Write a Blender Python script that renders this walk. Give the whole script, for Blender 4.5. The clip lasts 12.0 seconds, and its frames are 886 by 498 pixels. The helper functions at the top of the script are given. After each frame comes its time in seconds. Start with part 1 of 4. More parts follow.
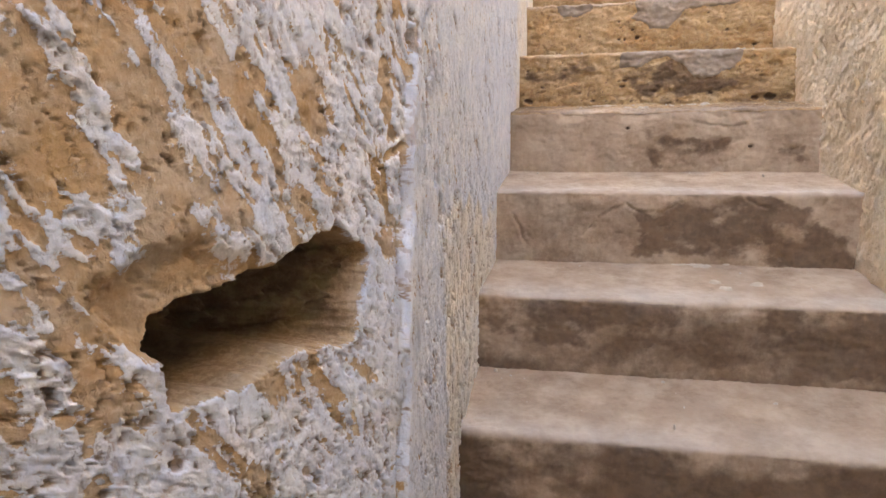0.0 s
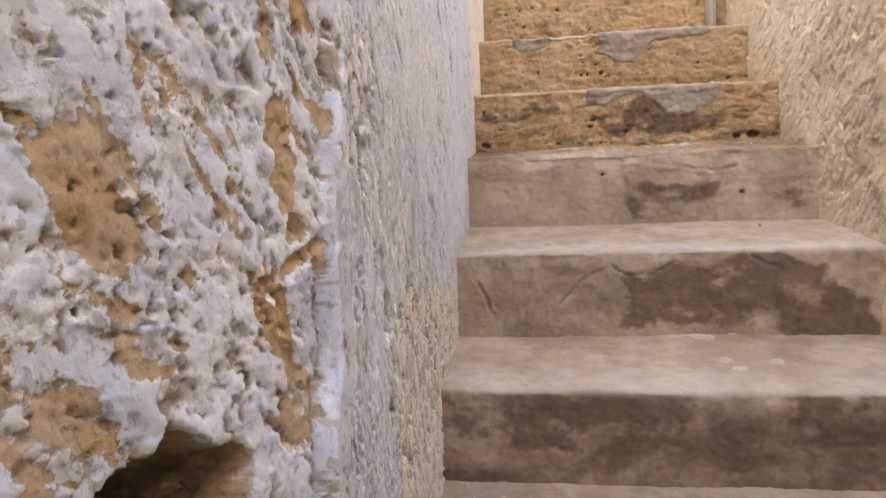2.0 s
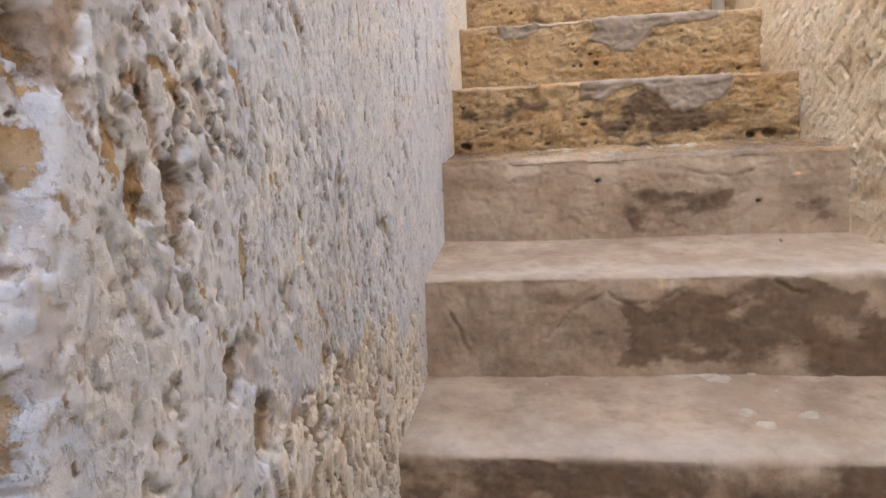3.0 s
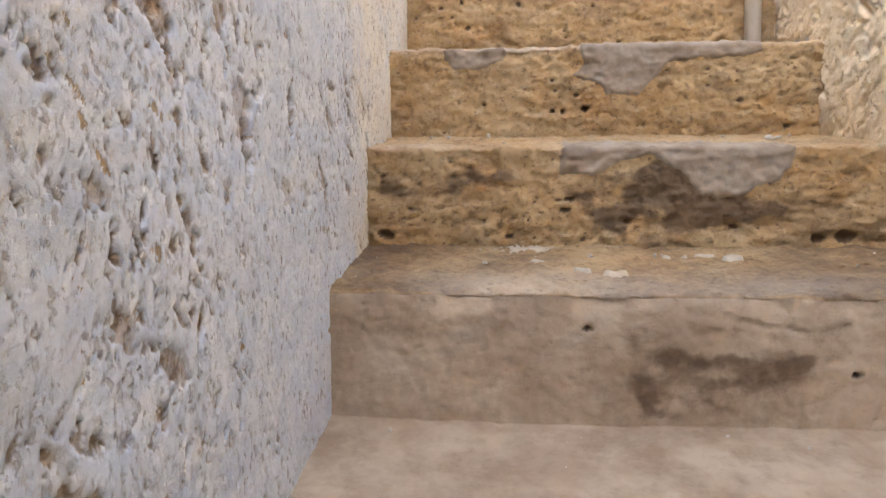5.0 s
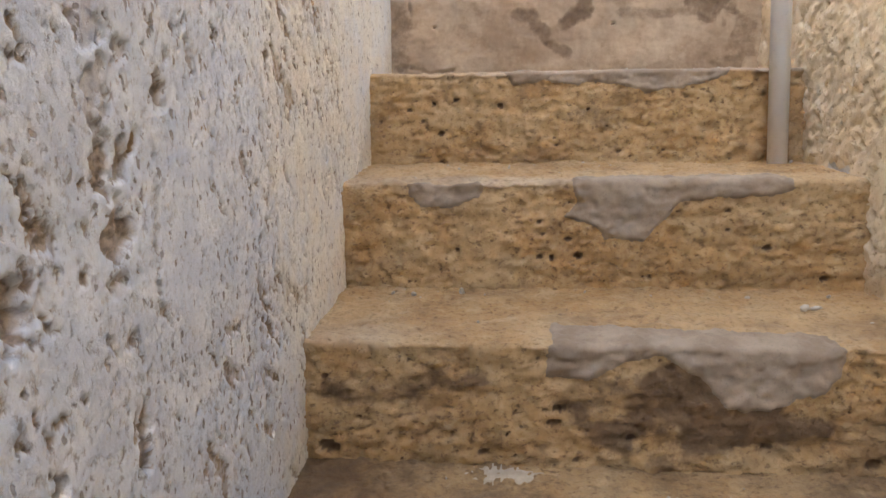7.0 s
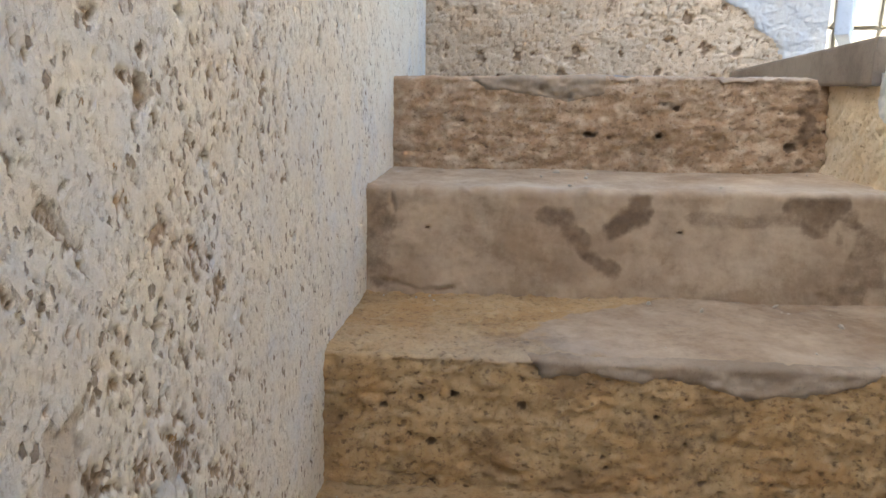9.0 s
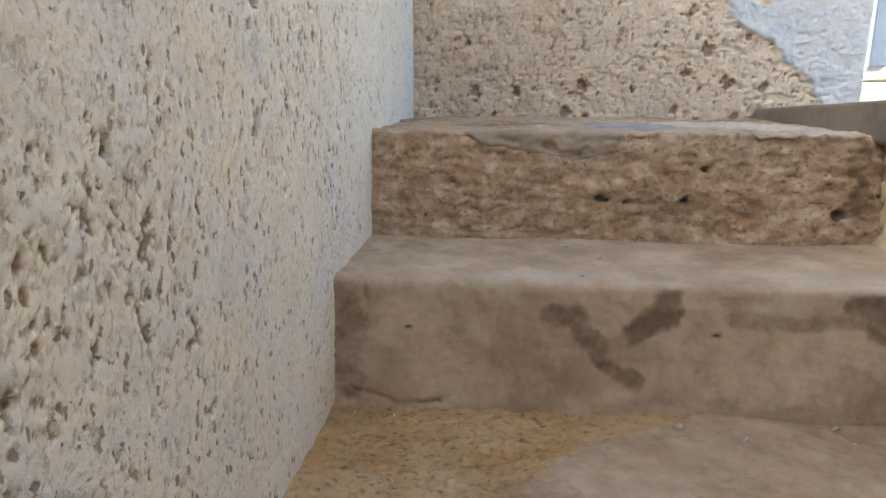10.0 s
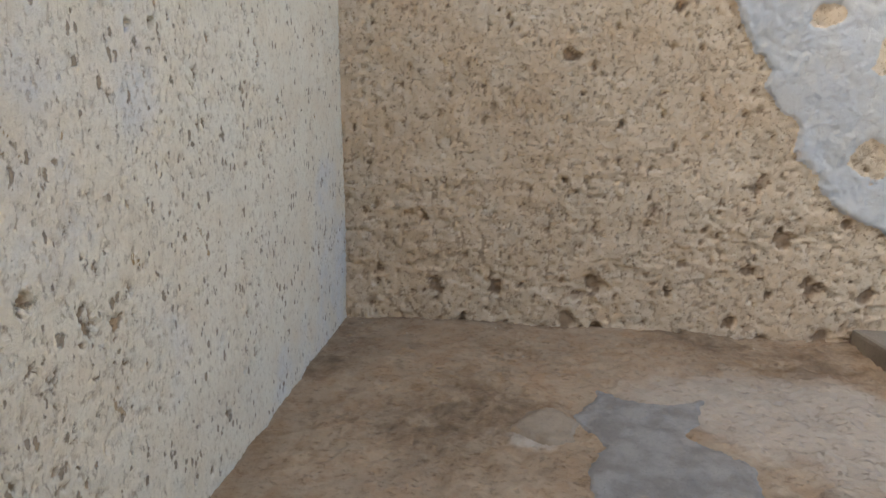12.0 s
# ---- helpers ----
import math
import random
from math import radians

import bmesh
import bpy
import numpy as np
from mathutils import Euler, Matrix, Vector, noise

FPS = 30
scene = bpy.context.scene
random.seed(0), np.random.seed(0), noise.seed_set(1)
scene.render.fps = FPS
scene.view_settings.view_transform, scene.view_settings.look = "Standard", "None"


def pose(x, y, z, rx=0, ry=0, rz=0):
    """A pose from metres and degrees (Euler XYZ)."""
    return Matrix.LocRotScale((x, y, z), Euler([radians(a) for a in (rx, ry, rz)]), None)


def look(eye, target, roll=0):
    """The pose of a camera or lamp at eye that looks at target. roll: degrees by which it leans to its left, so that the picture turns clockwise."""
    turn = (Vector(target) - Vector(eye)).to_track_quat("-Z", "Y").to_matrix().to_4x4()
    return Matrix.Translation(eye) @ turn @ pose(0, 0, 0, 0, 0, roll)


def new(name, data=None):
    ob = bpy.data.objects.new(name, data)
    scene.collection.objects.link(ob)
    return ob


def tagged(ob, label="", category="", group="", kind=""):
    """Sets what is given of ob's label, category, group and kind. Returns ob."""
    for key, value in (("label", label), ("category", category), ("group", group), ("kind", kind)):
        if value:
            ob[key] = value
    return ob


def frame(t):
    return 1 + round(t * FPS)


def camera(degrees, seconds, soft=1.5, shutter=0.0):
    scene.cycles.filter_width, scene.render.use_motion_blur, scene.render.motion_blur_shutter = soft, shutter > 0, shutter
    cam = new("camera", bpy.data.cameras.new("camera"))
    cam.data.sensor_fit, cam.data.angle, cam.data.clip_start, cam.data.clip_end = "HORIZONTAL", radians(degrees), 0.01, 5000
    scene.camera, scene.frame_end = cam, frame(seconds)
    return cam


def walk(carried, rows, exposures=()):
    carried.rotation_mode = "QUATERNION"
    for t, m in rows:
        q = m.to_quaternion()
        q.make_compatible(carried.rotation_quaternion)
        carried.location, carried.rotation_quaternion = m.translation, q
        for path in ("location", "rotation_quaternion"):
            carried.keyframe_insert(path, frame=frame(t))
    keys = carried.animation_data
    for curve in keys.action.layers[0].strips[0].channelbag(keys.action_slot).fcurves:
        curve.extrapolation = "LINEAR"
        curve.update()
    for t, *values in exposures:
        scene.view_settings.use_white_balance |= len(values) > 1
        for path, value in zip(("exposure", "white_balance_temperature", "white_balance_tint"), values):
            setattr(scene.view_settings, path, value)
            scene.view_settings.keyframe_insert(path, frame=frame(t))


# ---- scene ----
cam = camera(66.5, 12.0)
PATH = [
    (0, (0.273, -0.429, 0.998), (-0.145, 1.45, 0.453), -2.0),
    (0.5, (0.281, -0.417, 1.001), (-0.116, 1.466, 0.457), -1.7),
    (1, (0.264, -0.322, 0.998), (-0.098, 1.579, 0.492), -1.4),
    (1.5, (0.229, -0.205, 1.003), (-0.106, 1.71, 0.535), -2.1),
    (2, (0.205, -0.077, 0.996), (-0.074, 1.854, 0.556), -3.1),
    (2.5, (0.225, 0.071, 1.017), (-0.046, 2.001, 0.57), -3.8),
    (3, (0.237, 0.205, 0.997), (-0.035, 2.132, 0.536), -3.3),
    (3.5, (0.251, 0.464, 0.987), (-0.018, 2.39, 0.522), -2.4),
    (5.5, (0.275, 1.055, 1.232), (0.118, 2.992, 0.761), -1.0),
    (6, (0.291, 1.128, 1.366), (0.142, 3.065, 0.89), -1.5),
    (6.5, (0.316, 1.165, 1.387), (0.159, 3.1, 0.905), -1.5),
    (7, (0.306, 1.313, 1.379), (0.132, 3.246, 0.894), -1.1),
    (7.5, (0.272, 1.478, 1.542), (0.091, 3.403, 1.029), -0.5),
    (9.5, (0.265, 2.105, 1.818), (0.092, 4.043, 1.356), 0.3),
    (10, (0.264, 2.233, 1.893), (0.095, 4.171, 1.427), 0.1),
    (10.5, (0.279, 2.369, 2.015), (0.107, 4.306, 1.549), -0.1),
    (11, (0.312, 2.509, 2.094), (0.141, 4.447, 1.627), 0.0),
    (11.5, (0.316, 2.768, 2.165), (0.144, 4.7, 1.679), 0.3),
    (12, (0.33, 2.973, 2.266), (0.128, 4.907, 1.797), 0.7),
]
EXPOSURE = [(0.0, 4.05, 6150, 9), (3.0, 3.92, 6150, 7), (5.5, 3.78, 6050, 5), (6.5, 3.42, 6250, 5), (7.5, 3.33, 6250, 5), (9.5, 2.70, 6100, 1), (11.0, 2.36, 6350, 2), (12.0, 2.05, 6700, 2)]
walk(cam, [(t, look(eye, target, roll)) for t, eye, target, roll in PATH], EXPOSURE)

# ---- light ----
world = bpy.data.worlds.new("world")
scene.world = world
world.use_nodes = True
wn = world.node_tree
sky = wn.nodes.new("ShaderNodeTexSky")
sky.sky_type = 'NISHITA'
sky.sun_disc = False
sky.air_density, sky.dust_density, sky.ozone_density = 0.8, 5.0, 0.6
SUN_EL, SUN_AZ = 38.0, 245.0          # height, and turn from +y towards +x
sky.sun_elevation, sky.sun_rotation = radians(SUN_EL), radians(SUN_AZ)
wn.links.new(sky.outputs[0], wn.nodes["Background"].inputs[0])
wn.nodes["Background"].inputs[1].default_value = 0.15
sun_data = bpy.data.lights.new("sun", 'SUN')
sun_data.energy, sun_data.angle, sun_data.color = 2.0, radians(0.6), (1.0, 0.93, 0.82)
sun = new("sun", sun_data)
SUN_DIR = Vector((math.sin(radians(SUN_AZ)) * math.cos(radians(SUN_EL)), math.cos(radians(SUN_AZ)) * math.cos(radians(SUN_EL)), math.sin(radians(SUN_EL))))
sun.matrix_world = look(SUN_DIR * 20, (0, 0, 0))


# ---- noise on arrays ----
def hashed(ix, iy, seed):
    h = (ix.astype(np.int64) * 374761393 + iy.astype(np.int64) * 668265263 + seed * 2147483647) & 0xFFFFFFFF
    h = ((h ^ (h >> 13)) * 1274126177) & 0xFFFFFFFF
    h = ((h ^ (h >> 16)) * 2246822519) & 0xFFFFFFFF
    return ((h ^ (h >> 15)) & 0xFFFFFF) / float(0x1000000)


def vnoise(x, y, seed):
    """Smooth value noise, -1 to 1."""
    ix, iy = np.floor(x), np.floor(y)
    fx, fy = x - ix, y - iy
    fx, fy = fx * fx * fx * (fx * (fx * 6 - 15) + 10), fy * fy * fy * (fy * (fy * 6 - 15) + 10)
    a, b = hashed(ix, iy, seed), hashed(ix + 1, iy, seed)
    c, d = hashed(ix, iy + 1, seed), hashed(ix + 1, iy + 1, seed)
    return 2 * ((a + (b - a) * fx) * (1 - fy) + (c + (d - c) * fx) * fy) - 1


def fbm(x, y, octaves, seed, gain=0.5):
    out, amp, tot = 0, 1.0, 0.0
    for k in range(octaves):
        c, s = math.cos(0.7 * k), math.sin(0.7 * k)
        out = out + amp * vnoise((x * c - y * s) * 2.03 ** k + 17.3 * k, (x * s + y * c) * 2.03 ** k - 9.1 * k, seed + k)
        tot, amp = tot + amp, amp * gain
    return out / tot * 1.6


def smooth(a, b, x):
    t = np.clip((x - a) / (b - a), 0, 1)
    return t * t * (3 - 2 * t)


def pits(x, y, cell, share, r0, r1, seed, long=1.0, turn=0.0):
    """Scattered holes: 0 outside, to 1 at the bottom. long stretches them along a direction turned from x (degrees)."""
    c, s = math.cos(radians(turn)), math.sin(radians(turn))
    u, v = (x * c + y * s) / long / cell, (-x * s + y * c) / cell
    iu, iv = np.floor(u), np.floor(v)
    best = np.zeros_like(x)
    for du in (-1, 0, 1):
        for dv in (-1, 0, 1):
            cu, cv = iu + du, iv + dv
            on = hashed(cu, cv, seed) < share
            pu, pv = cu + hashed(cu, cv, seed + 1), cv + hashed(cu, cv, seed + 2)
            r = (r0 + (r1 - r0) * hashed(cu, cv, seed + 3) ** 2) / cell
            d = np.sqrt((u - pu) ** 2 + (v - pv) ** 2) / r
            best = np.maximum(best, np.where(on, 1 - smooth(0.35, 1.0, d), 0))
    return best


def crag(x, y, seed, lo=0.12, hi=0.42, octaves=4):
    """Ragged hollows in a flat face, 0 to 1."""
    return smooth(lo, hi, fbm(x, y, octaves, seed, 0.6))


def blob(x, y, cx, cy, rx, ry, seed, rough=0.45, edge=0.25, turn=0.0):
    """A stain or patch with a ragged outline, 0 to 1."""
    c, s = math.cos(radians(turn)), math.sin(radians(turn))
    u, v = ((x - cx) * c + (y - cy) * s) / rx, (-(x - cx) * s + (y - cy) * c) / ry
    m = min(rx, ry)
    d = np.sqrt(u * u + v * v) + rough * fbm(x / m * 0.9, y / m * 0.9, 4, seed)
    return 1 - smooth(1 - edge, 1 + edge, d)


def segment(x, y, pts, width, seed):
    """A crack along a line of points: 1 on it, 0 beyond its width."""
    wob = 0.006 * fbm(x * 22, y * 22, 3, seed)
    best = np.full_like(x, 9.0)
    for (ax, ay), (bx, by) in zip(pts, pts[1:]):
        lx, ly = bx - ax, by - ay
        t = np.clip(((x - ax) * lx + (y - ay) * ly) / (lx * lx + ly * ly), 0, 1)
        best = np.minimum(best, np.hypot(x + wob - ax - t * lx, y + wob - ay - t * ly))
    return 1 - smooth(width * 0.3, width, best)


def inside_of(x, y, pts):
    """Signed distance to the outline of a polygon, positive inside."""
    best, odd = np.full_like(x, 9.0), np.zeros(x.shape, bool)
    for (ax, ay), (bx, by) in zip(pts, pts[1:] + pts[:1]):
        lx, ly = bx - ax, by - ay
        t = np.clip(((x - ax) * lx + (y - ay) * ly) / (lx * lx + ly * ly), 0, 1)
        best = np.minimum(best, np.hypot(x - ax - t * lx, y - ay - t * ly))
        if ly:
            odd ^= ((ay > y) != (by > y)) & (x < ax + (y - ay) * lx / ly)
    return np.where(odd, best, -best)


# ---- meshes ----
def sheet(name, pos, attrs, material, back=None, wrap=False):
    """A mesh of a grid of points (rows, columns, 3). back: the offset of a plain rear side that closes it; wrap: rows close into a ring, with end caps."""
    rows, cols = pos.shape[:2]
    co = pos.reshape(-1, 3)
    idx = np.arange(rows * cols).reshape(rows, cols)
    if wrap:
        nxt = np.roll(idx, -1, 0)
        quads = np.stack([idx[:, :-1], idx[:, 1:], nxt[:, 1:], nxt[:, :-1]], -1).reshape(-1, 4)
        gons = [idx[::-1, 0], idx[:, -1]]
    else:
        quads = np.stack([idx[:-1, :-1], idx[:-1, 1:], idx[1:, 1:], idx[1:, :-1]], -1).reshape(-1, 4)
        gons = []
        if back is not None:
            loop = np.concatenate([idx[0, :-1], idx[:-1, -1], idx[-1, :0:-1], idx[:0:-1, 0]])
            rim = np.arange(len(loop)) + len(co)
            behind = co[loop].copy()
            for k, v in enumerate(back):
                if v is not None:
                    behind[:, k] = v
            co = np.concatenate([co, behind])
            l2, r2 = np.roll(loop, -1), np.roll(rim, -1)
            quads = np.concatenate([quads, np.stack([l2, loop, rim, r2], -1)])
            gons = [rim[::-1]]
    loops = np.concatenate([quads.ravel()] + gons)
    starts = np.concatenate([np.arange(len(quads)) * 4, len(quads) * 4 + np.cumsum([0] + [len(g) for g in gons])[:len(gons)]])
    me = bpy.data.meshes.new(name)
    me.vertices.add(len(co))
    me.vertices.foreach_set("co", co.astype(np.float32).ravel())
    me.loops.add(len(loops))
    me.loops.foreach_set("vertex_index", loops.astype(np.int32))
    me.polygons.add(len(starts))
    me.polygons.foreach_set("loop_start", starts.astype(np.int32))
    soft = np.ones(len(starts), bool)
    soft[len(starts) - len(gons):] = False
    me.polygons.foreach_set("use_smooth", soft)
    for key, val in attrs.items():
        full = np.zeros(len(co), np.float32)
        full[:rows * cols] = np.broadcast_to(val, (rows, cols)).ravel()
        me.attributes.new(key, 'FLOAT', 'POINT').data.foreach_set("value", full)
    me.update(calc_edges=True)
    me.materials.append(material)
    return new(name, me)


def masked(name, pos, keep, material):
    """The faces of a grid that touch points marked in keep, as one mesh."""
    rows, cols = pos.shape[:2]
    idx = np.arange(rows * cols).reshape(rows, cols)
    quads = np.stack([idx[:-1, :-1], idx[:-1, 1:], idx[1:, 1:], idx[1:, :-1]], -1).reshape(-1, 4)
    quads = quads[keep.ravel()[quads].any(1)]
    used, inv = np.unique(quads, return_inverse=True)
    me = bpy.data.meshes.new(name)
    me.from_pydata(pos.reshape(-1, 3)[used].tolist(), [], inv.reshape(-1, 4).tolist())
    me.polygons.foreach_set("use_smooth", np.ones(len(me.polygons), bool))
    me.materials.append(material)
    return new(name, me)


def box_bm(x0, x1, y0, y1, z0, z1, bevel=0.0):
    bm = bmesh.new()
    bmesh.ops.create_cube(bm, size=1, matrix=Matrix.Translation(((x0 + x1) / 2, (y0 + y1) / 2, (z0 + z1) / 2)) @ Matrix.Diagonal((x1 - x0, y1 - y0, z1 - z0, 1)))
    if bevel:
        bmesh.ops.bevel(bm, geom=bm.edges[:], offset=bevel, segments=2, affect='EDGES', profile=0.6)
    return bm


def part(name, bm, material, parent=None, label=""):
    me = bpy.data.meshes.new(name)
    bm.to_mesh(me)
    bm.free()
    me.materials.append(material)
    ob = new(name, me)
    ob.parent = parent
    return tagged(ob, label)


# ---- materials ----
def mat_new(name):
    m = bpy.data.materials.new(name)
    m.use_nodes = True
    return m, m.node_tree.nodes, m.node_tree.links, m.node_tree.nodes["Principled BSDF"]


class Graph:
    """A short way to write node trees."""
    def __init__(self, name):
        self.mat, self.n, self.l, self.bsdf = mat_new(name)
        self.co = self.n.new("ShaderNodeTexCoord").outputs["Object"]

    def noise(self, scale, detail=4.0, rough=0.55, stretch=None, shift=0.0):
        t = self.n.new("ShaderNodeTexNoise")
        t.inputs["Scale"].default_value, t.inputs["Detail"].default_value, t.inputs["Roughness"].default_value = scale, detail, rough
        mp = self.n.new("ShaderNodeMapping")
        mp.inputs["Location"].default_value = (shift, shift * 0.7, -shift)
        if stretch:
            mp.inputs["Scale"].default_value = stretch
        self.l.new(self.co, mp.inputs[0])
        self.l.new(mp.outputs[0], t.inputs["Vector"])
        return t.outputs["Fac"]

    def cells(self, scale):
        t = self.n.new("ShaderNodeTexVoronoi")
        t.inputs["Scale"].default_value = scale
        self.l.new(self.co, t.inputs["Vector"])
        return t.outputs["Distance"]

    def pocks(self, scale, stretch, share):
        """Small scattered pits, 0 to 1, of uneven size and outline."""
        t = self.n.new("ShaderNodeTexVoronoi")
        t.inputs["Scale"].default_value = scale
        mp = self.n.new("ShaderNodeMapping")
        mp.inputs["Scale"].default_value = stretch
        warp = self.n.new("ShaderNodeTexNoise")
        warp.inputs["Scale"].default_value, warp.inputs["Detail"].default_value = scale * 1.6, 3
        self.l.new(self.co, warp.inputs["Vector"])
        v = self.n.new("ShaderNodeVectorMath")
        v.operation = 'MULTIPLY_ADD'
        self.l.new(warp.outputs["Color"], v.inputs[0])
        v.inputs[1].default_value = (0.9 / scale,) * 3
        self.l.new(self.co, v.inputs[2])
        self.l.new(v.outputs[0], mp.inputs[0])
        self.l.new(mp.outputs[0], t.inputs["Vector"])
        size = self.ramp(self.noise(scale * 0.35, 3, 0.6, shift=11), 0.40, 0.62, 0.04, share * 1.7)
        return self.ramp(self.math('SUBTRACT', size, t.outputs["Distance"]), 0.0, 0.14)

    def attr(self, name):
        a = self.n.new("ShaderNodeAttribute")
        a.attribute_name = name
        return a.outputs["Fac"]

    def put(self, socket, v):
        if hasattr(v, "is_output"):
            self.l.new(v, socket)
        else:
            socket.default_value = v

    def math(self, op, a, b=0.0, c=0.0):
        m = self.n.new("ShaderNodeMath")
        m.operation = op
        for s, v in zip(m.inputs, (a, b, c)):
            self.put(s, v)
        return m.outputs[0]

    def ramp(self, v, lo, hi, a=0.0, b=1.0):
        m = self.n.new("ShaderNodeMapRange")
        m.interpolation_type = 'SMOOTHSTEP'
        for s, x in zip(m.inputs, (v, lo, hi, a, b)):
            self.put(s, x)
        return m.outputs[0]

    def mix(self, f, a, b, mode='MIX'):
        m = self.n.new("ShaderNodeMix")
        m.data_type, m.blend_type = 'RGBA', mode
        self.put(m.inputs[0], f)
        for s, v in ((m.inputs[6], a), (m.inputs[7], b)):
            self.put(s, (*v, 1) if isinstance(v, tuple) else v)
        return m.outputs[2]

    def done(self, colour, rough, height=None, strength=0.5, dist=0.004):
        self.put(self.bsdf.inputs["Base Color"], (*colour, 1) if isinstance(colour, tuple) else colour)
        self.put(self.bsdf.inputs["Roughness"], rough)
        self.bsdf.inputs["Specular IOR Level"].default_value = 0.3
        if height is not None:
            b = self.n.new("ShaderNodeBump")
            b.inputs["Strength"].default_value, b.inputs["Distance"].default_value = strength, dist
            self.l.new(height, b.inputs["Height"])
            self.l.new(b.outputs[0], self.bsdf.inputs["Normal"])
        return self.mat


def limewash_material():
    """Old limewash over ochre limestone; 'coat' is where the wash still sits, 'warm' where it turns from bluish to
    cream.
    """
    g = Graph("limewash_on_stone")
    grit = g.noise(420, 3, 0.7)
    fine = g.noise(120, 8, 0.74)
    mid = g.noise(26, 6, 0.65)
    tooth = g.ramp(g.noise(210, 5, 0.66, (1.0, 1.0, 0.7), 12), 0.44, 0.57)
    pock = g.math('MULTIPLY', g.pocks(95, (1.0, 1.0, 0.5), 0.22), g.math('SUBTRACT', 1.0, g.math('MULTIPLY', g.attr("grain"), 0.5)))
    hollow = g.ramp(g.noise(150, 6, 0.68, (1.0, 1.0, 0.6), 6), 0.56, 0.64)
    pit = g.math('MAXIMUM', pock, g.math('MULTIPLY', hollow, 0.6))
    coat = g.ramp(g.math('ADD', g.attr("coat"), g.math('MULTIPLY', g.math('SUBTRACT', fine, 0.5), 1.9)), 0.34, 0.58)
    stone = g.mix(g.ramp(g.noise(9, 6, 0.65), 0.35, 0.65), (0.43, 0.285, 0.135), (0.49, 0.39, 0.27))
    stone = g.mix(g.ramp(mid, 0.5, 0.75, 0, 0.5), stone, (0.38, 0.235, 0.115))
    stone = g.mix(g.ramp(fine, 0.50, 0.66, 0, 0.45), stone, (0.60, 0.50, 0.37))
    cool = g.mix(g.ramp(g.noise(18, 6, 0.65, shift=3), 0.35, 0.7), (0.60, 0.635, 0.70), (0.76, 0.77, 0.79))
    cream = g.mix(g.ramp(g.noise(15, 6, 0.65, shift=5), 0.35, 0.7), (0.82, 0.77, 0.66), (0.77, 0.69, 0.56))
    warm = g.ramp(g.math('ADD', g.attr("warm"), g.math('MULTIPLY', g.math('SUBTRACT', g.noise(9, 6, 0.65, shift=8), 0.5), 0.8)), 0.3, 0.75)
    wash = g.mix(warm, cool, cream)
    wash = g.mix(g.math('MULTIPLY', g.math('SUBTRACT', 1.0, tooth), 0.10), wash, (0.42, 0.36, 0.29))
    wash = g.mix(g.ramp(fine, 0.54, 0.68, 0, 0.38), wash, (0.50, 0.43, 0.34))
    col = g.mix(coat, stone, wash)
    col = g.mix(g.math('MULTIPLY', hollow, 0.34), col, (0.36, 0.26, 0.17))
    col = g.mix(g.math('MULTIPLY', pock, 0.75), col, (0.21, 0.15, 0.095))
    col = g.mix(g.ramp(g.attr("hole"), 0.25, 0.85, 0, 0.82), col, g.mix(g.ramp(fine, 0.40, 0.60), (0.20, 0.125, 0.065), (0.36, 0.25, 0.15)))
    # inside of the broken hole: earthy tone plus the shade of its depth, as colour
    col = g.mix(g.math('MULTIPLY', g.attr("soil_shade"), g.ramp(mid, 0.35, 0.6, 0.6, 0.9)), col, g.mix(g.ramp(g.noise(30, 4, 0.6, shift=31), 0.4, 0.65), (0.085, 0.06, 0.036), (0.17, 0.14, 0.07)))
    h = g.math('ADD', g.math('MULTIPLY', grit, 0.30), g.math('ADD', g.math('MULTIPLY', fine, 1.0), g.math('MULTIPLY', coat, 0.25)))
    h = g.math('ADD', h, g.math('MULTIPLY', tooth, 0.035))
    h = g.math('SUBTRACT', h, g.math('MULTIPLY', pit, 0.6))
    return g.done(col, 0.92, h, 0.9, 0.0026)


def stone_material(name, a, b, dark, wash, pale=(0.70, 0.59, 0.46), grain=60):
    """Bare, pitted limestone; 'coat' marks remains of limewash, 'hole' the pits."""
    g = Graph(name)
    grit = g.noise(grain * 5, 3, 0.7)
    fine = g.noise(grain * 1.4, 8, 0.72)
    mid = g.noise(grain * 0.45, 6, 0.65)
    pock = g.pocks(grain * 1.6, (1.0, 1.0, 1.15), 0.17)
    hollow = g.ramp(g.noise(grain * 2.6, 6, 0.68, shift=6), 0.55, 0.63)
    pit = g.math('MAXIMUM', pock, g.math('MULTIPLY', hollow, 0.6))
    col = g.mix(g.ramp(g.noise(4.5, 6, 0.65), 0.35, 0.65), a, b)
    col = g.mix(g.ramp(mid, 0.45, 0.75, 0, 0.6), col, pale)
    col = g.mix(g.ramp(fine, 0.54, 0.72, 0, 0.28), col, dark)
    coat = g.ramp(g.math('ADD', g.attr("coat"), g.math('MULTIPLY', g.math('SUBTRACT', fine, 0.5), 0.9)), 0.4, 0.6)
    col = g.mix(coat, col, g.mix(g.ramp(g.noise(14, 5, 0.6, shift=2), 0.35, 0.65), wash, (0.47, 0.475, 0.485)))
    pit = g.math('MULTIPLY', pit, g.math('SUBTRACT', 1.0, g.math('MULTIPLY', coat, 0.8)))
    col = g.mix(g.math('MULTIPLY', pit, 0.6), col, dark)
    col = g.mix(g.ramp(g.attr("hole"), 0.2, 0.85, 0, 0.85), col, dark)
    h = g.math('ADD', g.math('MULTIPLY', grit, 0.4), fine)
    h = g.math('SUBTRACT', h, g.math('MULTIPLY', pit, 0.8))
    return g.done(col, 0.93, h, 0.85, 0.0032)


